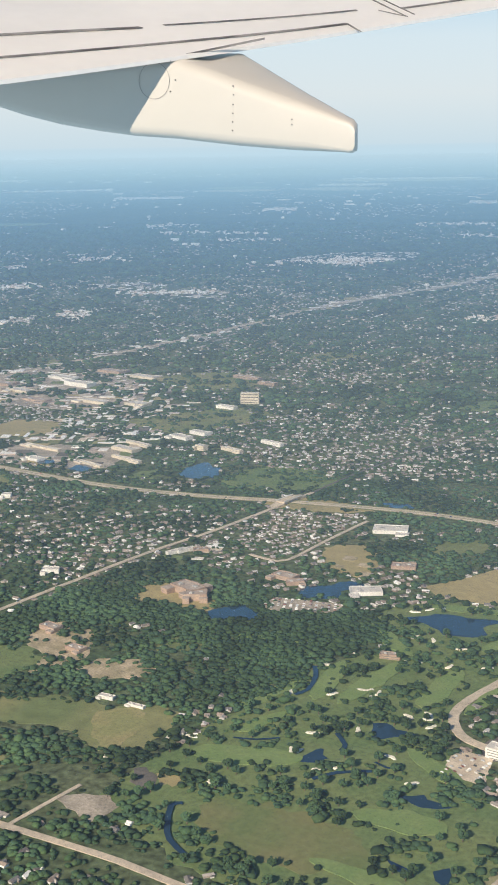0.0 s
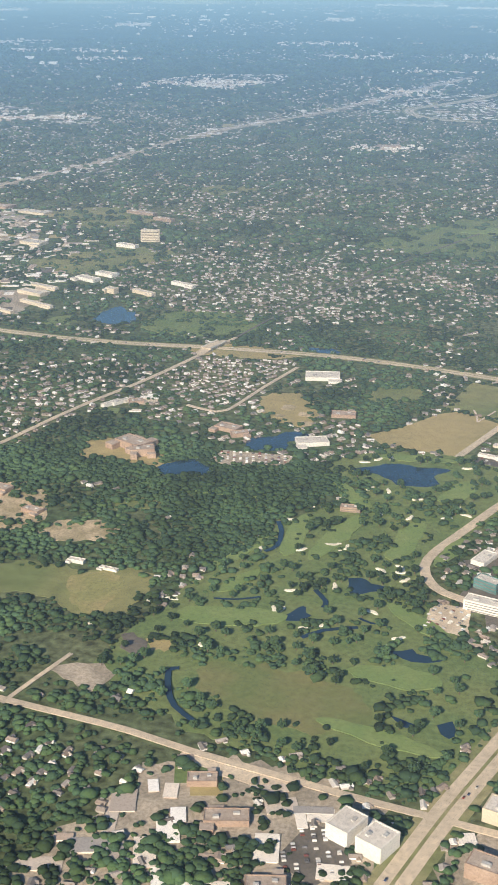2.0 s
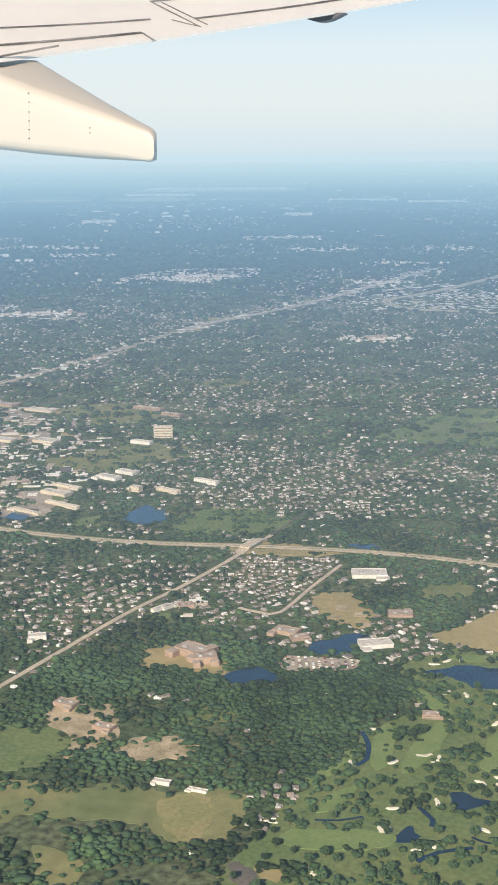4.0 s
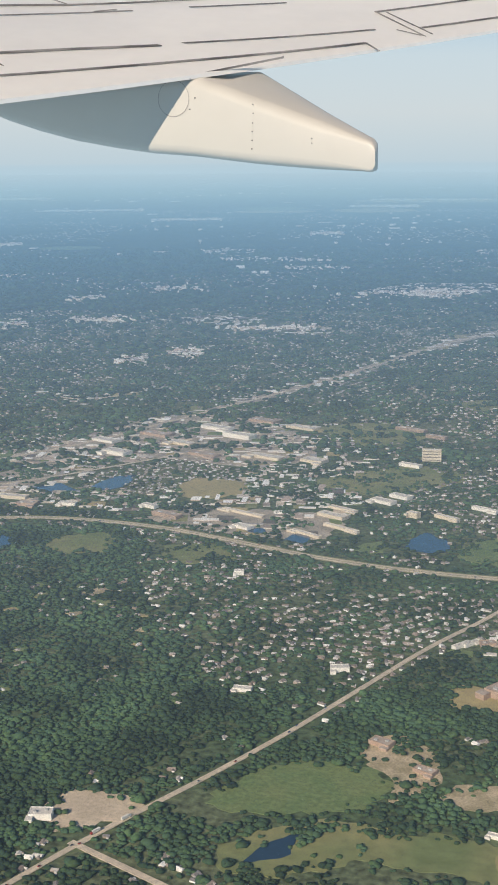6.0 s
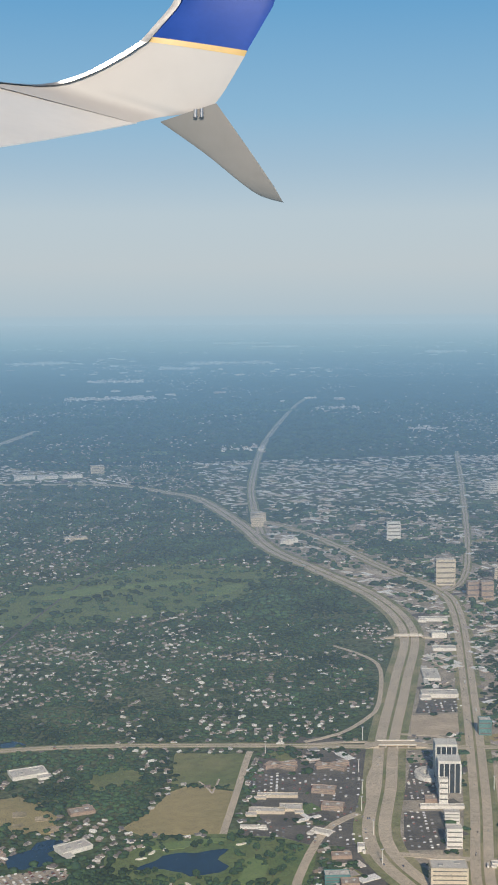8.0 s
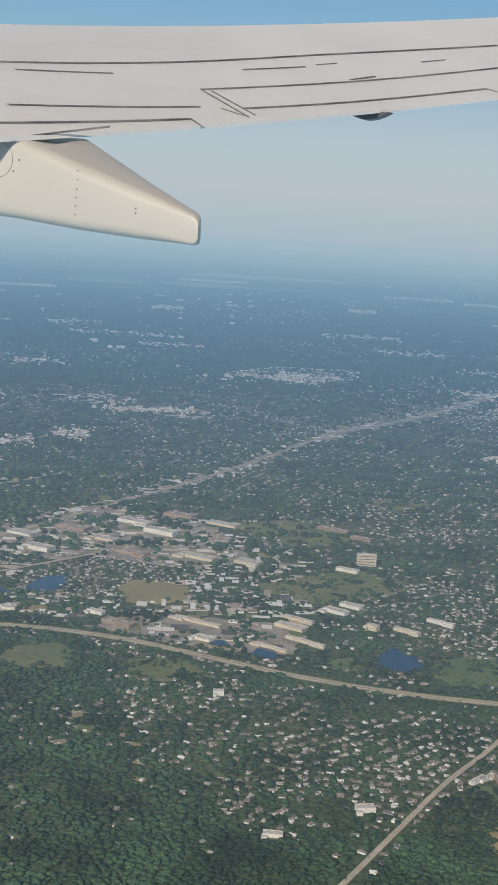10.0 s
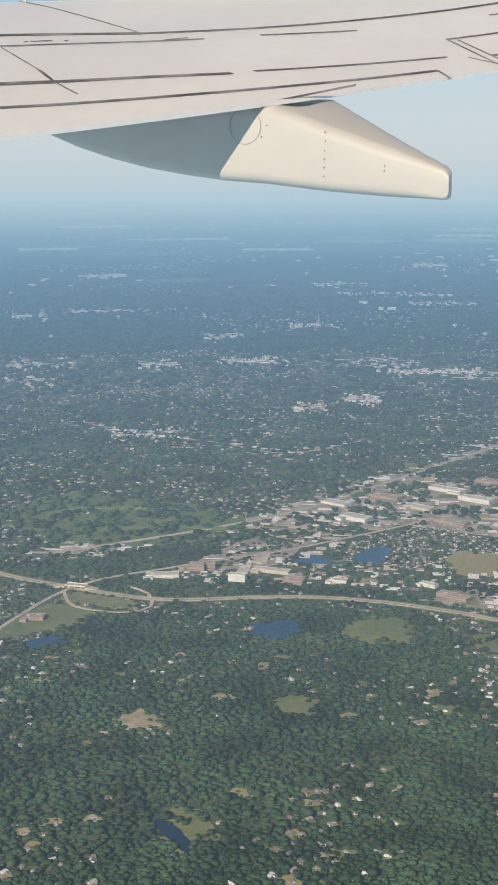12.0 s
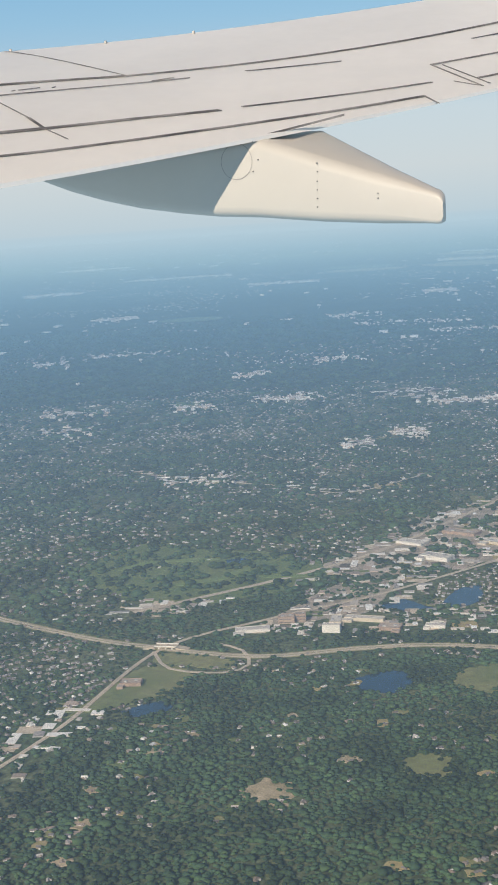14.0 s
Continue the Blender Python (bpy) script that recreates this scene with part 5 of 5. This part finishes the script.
for s in np.linspace(0, 1, 7):
    y = 8.25 + 0.01 * s
    base = trailing(y)
    deep = 0.05 * math.sin(math.pi * min(1.0, 0.08 + s * 0.92))
    rows.append([(base[0] - 0.22 + 0.28 * s, y + q, base[2] - 0.01 - (0.0 if k < 2 else deep)) for k, q in enumerate((0.0, 0.10, 0.10, 0.0))])
wing_part("outboard_fairing", rows, M_DARK_PAINT, "small dark fairing below the outer wing", closed=True)

# winglet: sections from the wing end upward
ROOT_LE, ROOT_TE = leading(12.1), trailing(12.1)
UPPER = [(12.1, ROOT_LE[0], ROOT_LE[2], ROOT_TE[0], ROOT_TE[2]), (12.45, -1.12, 2.15, 0.01, 1.862), (12.5, -0.747, 2.237, 0.324, 1.918), (12.55, -0.373, 2.43, 0.562, 2.021), (12.6, -0.116, 2.60, 0.85, 2.47)]
STRIPE = [(12.6, -0.116, 2.60, 0.85, 2.47), (12.603, -0.10, 2.65, 0.875, 2.525)]
BLUE = [(12.603, -0.10, 2.65, 0.875, 2.525), (12.8, 0.168, 2.96, 1.145, 2.99), (13.0, 0.68, 3.9, 1.5, 4.05), (13.1, 1.1, 4.6, 1.7, 4.75)]
LOWER = [(12.45, 0.02, 1.82, 0.562, 2.0), (12.5, 0.46, 1.52, 0.895, 1.546), (12.55, 0.80, 1.255, 1.13, 1.215), (12.6, 1.0, 1.13, 1.21, 1.09), (12.62, 1.2, 1.075, 1.235, 1.068)]


def fin(name, rows, material, label, thick=0.09):
    grid = []
    for y, x1, z1, x2, z2 in rows:
        c = math.hypot(x2 - x1, z2 - z1)
        ring = []
        for k in range(20):
            a = 2 * math.pi * k / 20
            s = 0.5 - 0.5 * math.cos(a)
            t = thick * c * math.sin(a) * (1 - 0.6 * s)
            ring.append((x1 + (x2 - x1) * s, y + t, z1 + (z2 - z1) * s))
        grid.append(ring)
    return wing_part(name, grid, material, label, closed=True)


fin("winglet_root", spline(UPPER, 0.08), M_WINGLET_PAINT, "white curved foot of the winglet", 0.05)
fin("winglet_stripe", STRIPE, M_GOLD_PAINT, "thin gold stripe across the winglet", 0.053)
fin("winglet_blade", BLUE, M_BLUE_PAINT, "deep blue upper blade of the winglet", 0.05)
fin("lower_fin", spline(LOWER, 0.1), M_SHADED_FIN_PAINT, "grey blade below the wing end, darkened for shade", 0.04)
edge = [row for row in spline(UPPER, 0.08)] + [np.array(r) for r in BLUE[1:]]
wing_part("winglet_edge", [[(r[1] - 0.03, r[0] - 0.05, r[2] + 0.01), (r[1] + 0.035, r[0] - 0.055, r[2] - 0.004), (r[1] + 0.035, r[0] + 0.03, r[2] - 0.004), (r[1] - 0.03, r[0] + 0.03, r[2] + 0.01)] for r in edge], M_METAL, "bare metal leading edge of the winglet", closed=True)
for k, (x, z) in enumerate(((0.36, 1.90), (0.42, 1.905))):
    bm = bmesh.new()
    bmesh.ops.create_cone(bm, cap_ends=True, segments=10, radius1=0.022 * WING_SCALE, radius2=0.016 * WING_SCALE, depth=0.08 * WING_SCALE)
    bmesh.ops.translate(bm, verts=bm.verts[:], vec=at_wing(x, 12.42, z) - wing.location)
    part("position_light", bm, M_METAL, wing, "small clear light at the wing end")


# ---- buildings that stand out ----
M_CREAM = surface("cream_plaster", (0.66, 0.58, 0.46), (0.60, 0.52, 0.41), 0.6, grain=0.1)
M_PALE_ROOF = surface("pale_roof", (0.74, 0.70, 0.65), (0.62, 0.58, 0.54), 0.5, grain=0.12)
M_BROWN_ROOF = surface("brown_roof", (0.50, 0.42, 0.36), (0.41, 0.34, 0.29), 0.5, grain=0.15)
M_TEAL = surface("green_glazing", (0.10, 0.22, 0.22), (0.13, 0.27, 0.27), 0.8, rough=0.2, grain=0.12, spec=0.6)
M_WINDOW = surface("window_band", (0.17, 0.16, 0.155), (0.22, 0.21, 0.20), 1.0, rough=0.2, grain=0.15, spec=0.5)
LOOKS = {
    "white_office": (M_WHITE, M_PALE_ROOF, 0, "white flat-roofed office block beside a car park", "office"),
    "hotel": (M_CREAM, M_PALE_ROOF, 4, "tall cream slab building with rows of windows", "building"),
    "hotel_hall": (M_WHITE, M_PALE_ROOF, 0, "low white hall beside a taller block", "hall"),
    "white_hall": (M_WHITE, M_PALE_ROOF, 0, "low white hall with a bright flat roof", "hall"),
    "cream_hall": (M_CREAM, M_PALE_ROOF, 0, "long low cream building with a flat roof", "hall"),
    "school": (M_BRICK, M_BROWN_ROOF, 0, "low brown brick school wing between trees", "school"),
    "church_hall": (M_BRICK, M_BROWN_ROOF, 0, "low brown hall beside a pond", "hall"),
    "brown_hall": (M_BRICK, M_BROWN_ROOF, 0, "low brown building with a flat roof", "hall"),
    "brick_block": (M_BRICK, M_BROWN_ROOF, 2, "red brick block with a flat roof", "building"),
    "office_tower": (M_GLASS, M_PALE_ROOF, 0, "dark glazed office tower with white ribs", "tower"),
    "white_slab": (M_WHITE, M_PALE_ROOF, 5, "plain white tower with dark windows", "tower"),
    "ribbed_office": (M_WHITE, M_PALE_ROOF, 4, "white office block with dark window bands", "office"),
    "brown_office": (M_BRICK, M_BROWN_ROOF, 3, "brown brick office block with dark glazing", "office"),
    "glass_office": (M_TEAL, M_PALE_ROOF, 3, "green glazed office block with a pale roof", "office"),
    "cream_tower": (M_CREAM, M_PALE_ROOF, 5, "broad cream tower block with window bands", "tower"),
}


def block(kind, x, y, w, d, h, turn):
    wall_mat, roof_mat, storeys, label, category = LOOKS[kind]
    thing = tagged(new(kind), label, category)
    thing.matrix_basis = pose(x, y, 0, 0, 0, turn)
    part("wall", box(w, d, h), wall_mat, thing)
    # the roof: a deck inside a raised parapet
    rim = min(w, d) * 0.05
    deck = box(w - 2 * rim, d - 2 * rim, 0.02, 0, 0, h + 0.004)
    part("roof", deck, roof_mat, thing)
    for px, py, pw, pd in ((0, d / 2 - rim / 2, w + 0.02, rim), (0, rim / 2 - d / 2, w + 0.02, rim), (w / 2 - rim / 2, 0, rim, d - 2 * rim), (rim / 2 - w / 2, 0, rim, d - 2 * rim)):
        part("parapet", box(pw, pd, 0.07, px, py, h + 0.003), wall_mat if kind != "office_tower" else M_WHITE, thing)
    for k in range(2 if w > 1.5 else 1):
        part("roof_unit", box(w * 0.14, d * 0.18, 0.10 + 0.05 * k, w * (0.22 - 0.45 * k), d * (0.12 - 0.3 * k), h + 0.024), M_UNIT, thing)
    if kind in ("school", "church_hall", "brown_hall", "white_hall", "cream_hall"):
        for k, (ux, uy, uw, ud, uh) in enumerate(((-0.42, -0.75, 0.30, 0.55, 0.8), (0.36, -0.68, 0.38, 0.42, 0.7), (0.30, 0.72, 0.28, 0.50, 0.85), (-0.25, 0.66, 0.36, 0.38, 0.6))):
            if kind == "school" or (k + int(x * 3)) % 3 == 0:
                part("annex", box(uw * w, ud * d, uh * h, ux * w, uy * d, 0), wall_mat, thing)
                part("annex_roof", box(uw * w * 1.03, ud * d * 1.03, 0.03, ux * w, uy * d, uh * h + 0.004), roof_mat, thing)
    if storeys > 0:
        step = h / storeys
        for k in range(storeys):
            z = k * step + step * 0.35
            for px, py, pw, pd in ((0, -d / 2, w * 0.9, 0.02), (0, d / 2, w * 0.9, 0.02), (-w / 2, 0, 0.02, d * 0.86), (w / 2, 0, 0.02, d * 0.86)):
                part("window_band", box(pw, pd, step * 0.26, px, py, z), M_WINDOW, thing)
    if kind == "office_tower":
        for k in range(5):
            s = -w / 2 + w * k / 4
            for px, py in ((s, -d / 2), (s, d / 2), (-w / 2, s), (w / 2, s)):
                part("rib", box(0.16 if k in (0, 4) else 0.09, 0.16 if k in (0, 4) else 0.09, h, px, py, 0), M_WHITE, thing)
        part("crown", box(w * 1.04, d * 1.04, 0.22, 0, 0, h + 0.075), M_WHITE, thing)
    return thing


for x, y, w, d, h, turn, kind in SITES:
    block(kind, x, y, w, d, h * (0.6 if "hall" in kind else 1.0), turn)


def curved_hall(x, y, reach, deep, h, turn):
    """A low building on a crescent plan, with a pale roof and two rings on it."""
    thing = tagged(new("curved_hall"), "low white crescent-shaped hall beside the office towers", "hall")
    thing.matrix_basis = pose(x, y, 0, 0, 0, turn)
    for name, r0, r1, z0, z1, material in (("wall", reach - deep, reach, 0.0, h, M_WHITE), ("roof", reach - deep * 0.92, reach * 0.985, h + 0.004, h + 0.03, M_PALE_ROOF), ("roof_ring", reach - deep * 0.62, reach - deep * 0.5, h + 0.034, h + 0.09, M_UNIT)):
        bm = bmesh.new()
        rings = []
        for a in np.linspace(radians(95), radians(275), 25):
            c, s = math.cos(a), math.sin(a)
            rings.append([bm.verts.new((r * c, r * s, z)) for r, z in ((r0, z0), (r1, z0), (r1, z1), (r0, z1))])
        for p, q in zip(rings[:-1], rings[1:]):
            for i in range(4):
                bm.faces.new((p[i], p[(i + 1) % 4], q[(i + 1) % 4], q[i]))
        bm.faces.new(rings[0])
        bm.faces.new(rings[-1])
        bmesh.ops.recalc_face_normals(bm, faces=bm.faces[:])
        part(name, bm, material, thing)
    part("pavilion", box(0.7, 0.6, h * 1.5, -0.1, 0, 0), M_WHITE, thing)


curved_hall(40.9, 127.2, 1.9, 1.0, 0.5, -14)


# ---- water towers and masts ----
TOWER_SITES = [(-63, 380, 0.85), (-162, 461, 0.85), (-18, 315, 0.8), (-322, 699, 1.2), (-26, 490, 0.95), (-278, 640, 1.2), (-162, 354, 0.6), (-144, 437, 0.9), (-283, 373, 0.8), (-297, 442, 0.8)]
def water_tower(x, y, size):
    thing = tagged(new("water_tower"), "white water tower with a broad tank on a column", "tower", "water towers")
    thing.location = (x, y, 0)
    bm = bmesh.new()
    profile = [(0.0, 2.1), (0.5, 2.05), (0.95, 1.85), (1.0, 1.55), (0.95, 1.25), (0.5, 1.0), (0.0, 0.98)]
    rings = [[bm.verts.new((size * r * math.cos(a), size * r * math.sin(a), size * z)) for a in np.linspace(0, 2 * math.pi, 18, endpoint=False)] for r, z in profile[1:-1]]
    for a, b in zip(rings[:-1], rings[1:]):
        for i in range(18):
            bm.faces.new((a[i], b[i], b[(i + 1) % 18], a[(i + 1) % 18]))
    bm.faces.new(rings[0])
    bm.faces.new(rings[-1][::-1])
    bmesh.ops.recalc_face_normals(bm, faces=bm.faces[:])
    part("tank", bm, M_WHITE, thing)
    bm = bmesh.new()
    bmesh.ops.create_cone(bm, cap_ends=True, segments=14, radius1=size * 0.34, radius2=size * 0.22, depth=size * 1.0)
    bmesh.ops.translate(bm, verts=bm.verts[:], vec=(0, 0, size * 0.5))
    part("column", bm, M_WHITE, thing)


for x, y, size in TOWER_SITES:
    water_tower(x, y, size)


def light_mast(x, y, h):
    thing = tagged(new("light_mast"), "tall pale light mast over a car park", "mast", "light masts")
    thing.location = (x, y, 0)
    bm = bmesh.new()
    bmesh.ops.create_cone(bm, cap_ends=True, segments=8, radius1=0.05, radius2=0.03, depth=h)
    bmesh.ops.translate(bm, verts=bm.verts[:], vec=(0, 0, h / 2))
    part("pole", bm, M_WHITE, thing)
    part("lamp_head", box(0.26, 0.14, 0.08, 0, 0, h), M_UNIT, thing)


for x, y in ((33.4, 130), (32, 124), (30.6, 119.6), (30, 113.6), (28.8, 107), (37, 140.4), (24.6, 138), (46, 122)):
    light_mast(x, y, 1.5)


# ---- bridges where main roads cross ----
def overpass(x, y, long, wide, turn):
    thing = tagged(new("road_bridge"), "concrete road bridge over a main road", "bridge", "road bridges")
    thing.matrix_basis = pose(x, y, 0, 0, 0, turn)
    part("deck", box(long, wide, 0.10, 0, 0, 0.34), M_ROAD, thing)
    for s in (-1, 1):
        part("parapet_wall", box(long, 0.06, 0.12, 0, s * (wide / 2 - 0.03), 0.444), M_WHITE, thing)
        bm = box(1.6, wide, 0.338, s * (long / 2 + 0.75), 0, 0)
        for v in bm.verts:
            if v.co.z > 0.1 and abs(v.co.x) > long / 2 + 0.8:
                v.co.z = 0.10
        part("ramp", bm, M_ROAD, thing)
    for k in (-1, 0, 1):
        part("pier", box(0.14, wide * 0.8, 0.336, k * long * 0.3, 0, 0), M_WHITE, thing)


overpass(-18, 145.0, 3.6, 1.3, 75)
overpass(40.2, 137.2, 4.4, 1.6, -12)
overpass(57.6, 184, 4.4, 1.0, -12)
overpass(-120, 137.6, 3.0, 1.2, 10)


# ---- houses near the flight ----
def house(w, d, h, hip, chimney):
    thing = tagged(new("house"), "pale gabled suburban house between garden trees", "house", "houses near the flight")
    part("wall", box(w, d, h), M_HOUSE_WALL, thing)
    bm = bmesh.new()
    e = 1.12
    base = [bm.verts.new((sx * w / 2 * e, sy * d / 2 * e, h)) for sx, sy in ((-1, -1), (1, -1), (1, 1), (-1, 1))]
    ridge = [bm.verts.new((-w / 2 * (1 - hip), 0, h * 1.75)), bm.verts.new((w / 2 * (1 - hip), 0, h * 1.75))]
    for q in ((base[0], base[1], ridge[1], ridge[0]), (base[2], base[3], ridge[0], ridge[1]), (base[1], base[2], ridge[1]), (base[3], base[0], ridge[0]), base[::-1]):
        bm.faces.new(q)
    part("roof", bm, M_HOUSE_ROOF, thing)
    part("wing", box(w * 0.4, d * 0.7, h * 0.8, w * 0.3, -d * 0.75, 0), M_HOUSE_WALL, thing)
    part("wing_roof", box(w * 0.44, d * 0.74, h * 0.1, w * 0.3, -d * 0.75, h * 0.8 + 0.004), M_HOUSE_ROOF, thing)
    if chimney:
        part("chimney", box(0.06, 0.06, h * 1.1, -w * 0.2, d * 0.1, h), M_BRICK, thing)
    for s in (-1, 1):
        part("window", box(w * 0.16, 0.02, h * 0.4, s * w * 0.25 - w * 0.12, -d / 2, h * 0.35), M_GLASS, thing)
    return thing


M_HOUSE_WALL = palette("near_walls", [(0.78, 0.75, 0.70), (0.55, 0.45, 0.37), (0.70, 0.66, 0.60), (0.82, 0.80, 0.78)], source="object")
M_HOUSE_ROOF = palette("near_roofs", [(0.34, 0.31, 0.29), (0.24, 0.21, 0.20), (0.46, 0.40, 0.35), (0.66, 0.64, 0.61), (0.30, 0.24, 0.20), (0.52, 0.48, 0.44)], source="object")
kinds = [house(0.72, 0.44, 0.20, 0.1, True), house(0.86, 0.48, 0.18, 0.35, False), house(0.6, 0.48, 0.22, 0.2, True)]
for i, (x, y) in enumerate(single_homes):
    m = pose(x, y, 0, 0, 0, float(RNG.choice([0, 90, 180]) + 12 + RNG.normal(0, 14)))
    if i < 3:
        kinds[i].matrix_basis = m
    else:
        copy_thing(kinds[i % 3], m)


# ---- single trees on the golf course ----
def tree(size, seed):
    rng = np.random.default_rng(seed)
    thing = tagged(new("tree"), "round broadleaf tree on the golf course", "tree", "golf course trees")
    bm = bmesh.new()
    bmesh.ops.create_cone(bm, cap_ends=True, segments=7, radius1=size * 0.09, radius2=size * 0.05, depth=size * 0.8)
    bmesh.ops.translate(bm, verts=bm.verts[:], vec=(0, 0, size * 0.4))
    for k in range(4):
        a = k * 1.57 + 0.4
        made = bmesh.ops.create_cone(bm, cap_ends=True, segments=5, radius1=size * 0.045, radius2=size * 0.02, depth=size * 0.7)["verts"]
        bmesh.ops.transform(bm, matrix=pose(0.22 * size * math.cos(a), 0.22 * size * math.sin(a), size * 0.95, 0, 38, math.degrees(a)), verts=made)
    part("trunk", bm, M_BARK, thing)
    v, f = blob(1)
    bm = bmesh.new()
    for k in range(26):
        direction = rng.normal(size=3)
        direction /= np.linalg.norm(direction)
        c = direction * size * rng.uniform(0.35, 0.72) * (1, 1, 0.75) + (0, 0, size * 1.2)
        s = size * rng.uniform(0.20, 0.36)
        vs = [bm.verts.new(c + q * s * rng.uniform(0.7, 1.25)) for q in v]
        for q in f:
            bm.faces.new([vs[j] for j in q])
    part("crown", bm, M_LEAF, thing)
    return thing


M_BARK = surface("bark", (0.12, 0.085, 0.06), (0.18, 0.13, 0.095), 6, grain=0.3, bump=0.4)
trees = [tree(0.40, 1), tree(0.34, 2), tree(0.46, 3)]
p = scatter(60, 118, 1.25, -3, 20)
p = p[(zones(p) == 2) & (RNG.uniform(0, 1, len(p)) < 0.42)][:200]
for i, (x, y) in enumerate(p):
    m = pose(x, y, 0, 0, 0, float(RNG.uniform(0, 360)))
    if i < 3:
        trees[i].matrix_basis = m
    else:
        copy_thing(trees[i % 3], m)


# ---- cars on the main roads and parked cars ----
M_CAR = palette("car_paint", [(0.75, 0.75, 0.74), (0.10, 0.10, 0.11), (0.45, 0.46, 0.48), (0.35, 0.05, 0.04), (0.70, 0.69, 0.66), (0.06, 0.10, 0.22)], 0.35, "object")
M_CARS = palette("parked_paint", [(0.75, 0.75, 0.74), (0.10, 0.10, 0.11), (0.45, 0.46, 0.48), (0.16, 0.06, 0.05), (0.60, 0.58, 0.55), (0.20, 0.20, 0.21)], 0.4)


def car(long):
    thing = tagged(new("car"), "small car driving on the pale road", "car", "cars on the roads")
    part("body", box(long, 0.12, 0.055, 0, 0, 0.02, 0.012), M_CAR, thing)
    part("cabin", box(long * 0.5, 0.10, 0.045, -long * 0.05, 0, 0.076, 0.012), M_GLASS, thing)
    for sx in (-1, 1):
        for sy in (-1, 1):
            part("wheel", box(0.05, 0.02, 0.05, sx * long * 0.3, sy * 0.062, 0.0, 0.008), M_SEAM, thing)
    return thing


def lorry():
    thing = tagged(new("lorry"), "white box lorry driving on the highway", "lorry", "lorries on the roads")
    part("cargo_box", box(0.75, 0.16, 0.22, -0.1, 0, 0.06), M_WHITE, thing)
    part("cab", box(0.18, 0.15, 0.17, 0.38, 0, 0.04, 0.02), M_CAR, thing)
    for x in (-0.36, -0.2, 0.38):
        part("axle", box(0.07, 0.17, 0.06, x, 0, 0.0, 0.01), M_SEAM, thing)
    return thing


def on_road(name, far, side):
    line = spline(ROADS[name][0], 0.5)
    i = min(len(line) - 2, int(far * len(line)))
    way = line[i + 1] - line[i]
    way /= np.linalg.norm(way)
    spot = line[i] + side * ROADS[name][1] * 0.25 * np.array((-way[1], way[0]))
    return pose(spot[0], spot[1], 0.10, 0, 0, math.degrees(math.atan2(way[1], way[0])) + (180 if side > 0 else 0))


cars, lorries = [], []
for name, count, start, stop in (("highway", 34, 0.30, 0.86), ("freeway", 40, 0.02, 0.42), ("avenue", 26, 0.05, 0.6), ("diagonal_road", 12, 0.08, 0.5), ("town_road", 6, 0.2, 0.8), ("north_road", 12, 0.0, 0.5)):
    for k in range(count):
        m = on_road(name, start + (stop - start) * RNG.uniform(), RNG.choice([-1, 1]) * RNG.uniform(0.7, 1.3))
        group, make = (lorries, lorry) if RNG.uniform() < 0.15 else (cars, lambda: car(0.28))
        if group:
            group.append(copy_thing(group[0], m))
        else:
            group.append(make())
            group[0].matrix_basis = m


def parked(site, turn, share=0.5, gap=0.62):
    """Rows of parked cars on a plot, in one mesh."""
    poly = np.array(CLEAR[site])
    mid, reach = poly.mean(0), np.ptp(poly, axis=0).max()
    c, s = math.cos(radians(turn)), math.sin(radians(turn))
    verts, faces = [], []
    for u in np.arange(-reach, reach, gap):
        for v in np.arange(-reach, reach, 0.17):
            q = mid + (u * c - v * s, u * s + v * c)
            if RNG.uniform() > share or not inside(q[None], CLEAR[site])[0]:
                continue
            n = len(verts)
            for z, k in ((0.05, 1.0), (0.12, 1.0), (0.16, 0.6)):
                verts += [(q[0] + k * (a * 0.13 * c - b * 0.05 * s), q[1] + k * (a * 0.13 * s + b * 0.05 * c), z) for a, b in ((-1, -1), (1, -1), (1, 1), (-1, 1))]
            for j in (0, 4):
                faces += [(n + j + i, n + j + (i + 1) % 4, n + j + 4 + (i + 1) % 4, n + j + 4 + i) for i in range(4)]
            faces.append((n + 8, n + 9, n + 10, n + 11))
    if faces:
        tagged(new("parked_cars", mesh_of("parked_cars", verts, faces, M_CARS)), "rows of parked cars in several colours", "cars", kind="stuff")


for site, turn, share in (("tower_car_park", -14, 0.12), ("office_car_park", -18, 0.10), ("hill_car_park", -14, 0.15), ("small_car_park", -20, 0.3), ("depot_yard", 20, 0.4), ("school_car_park", 15, 0.4), ("north_car_park", -14, 0.2), ("south_car_park", -14, 0.12), ("long_car_park", -14, 0.15)):
    parked(site, turn, share)
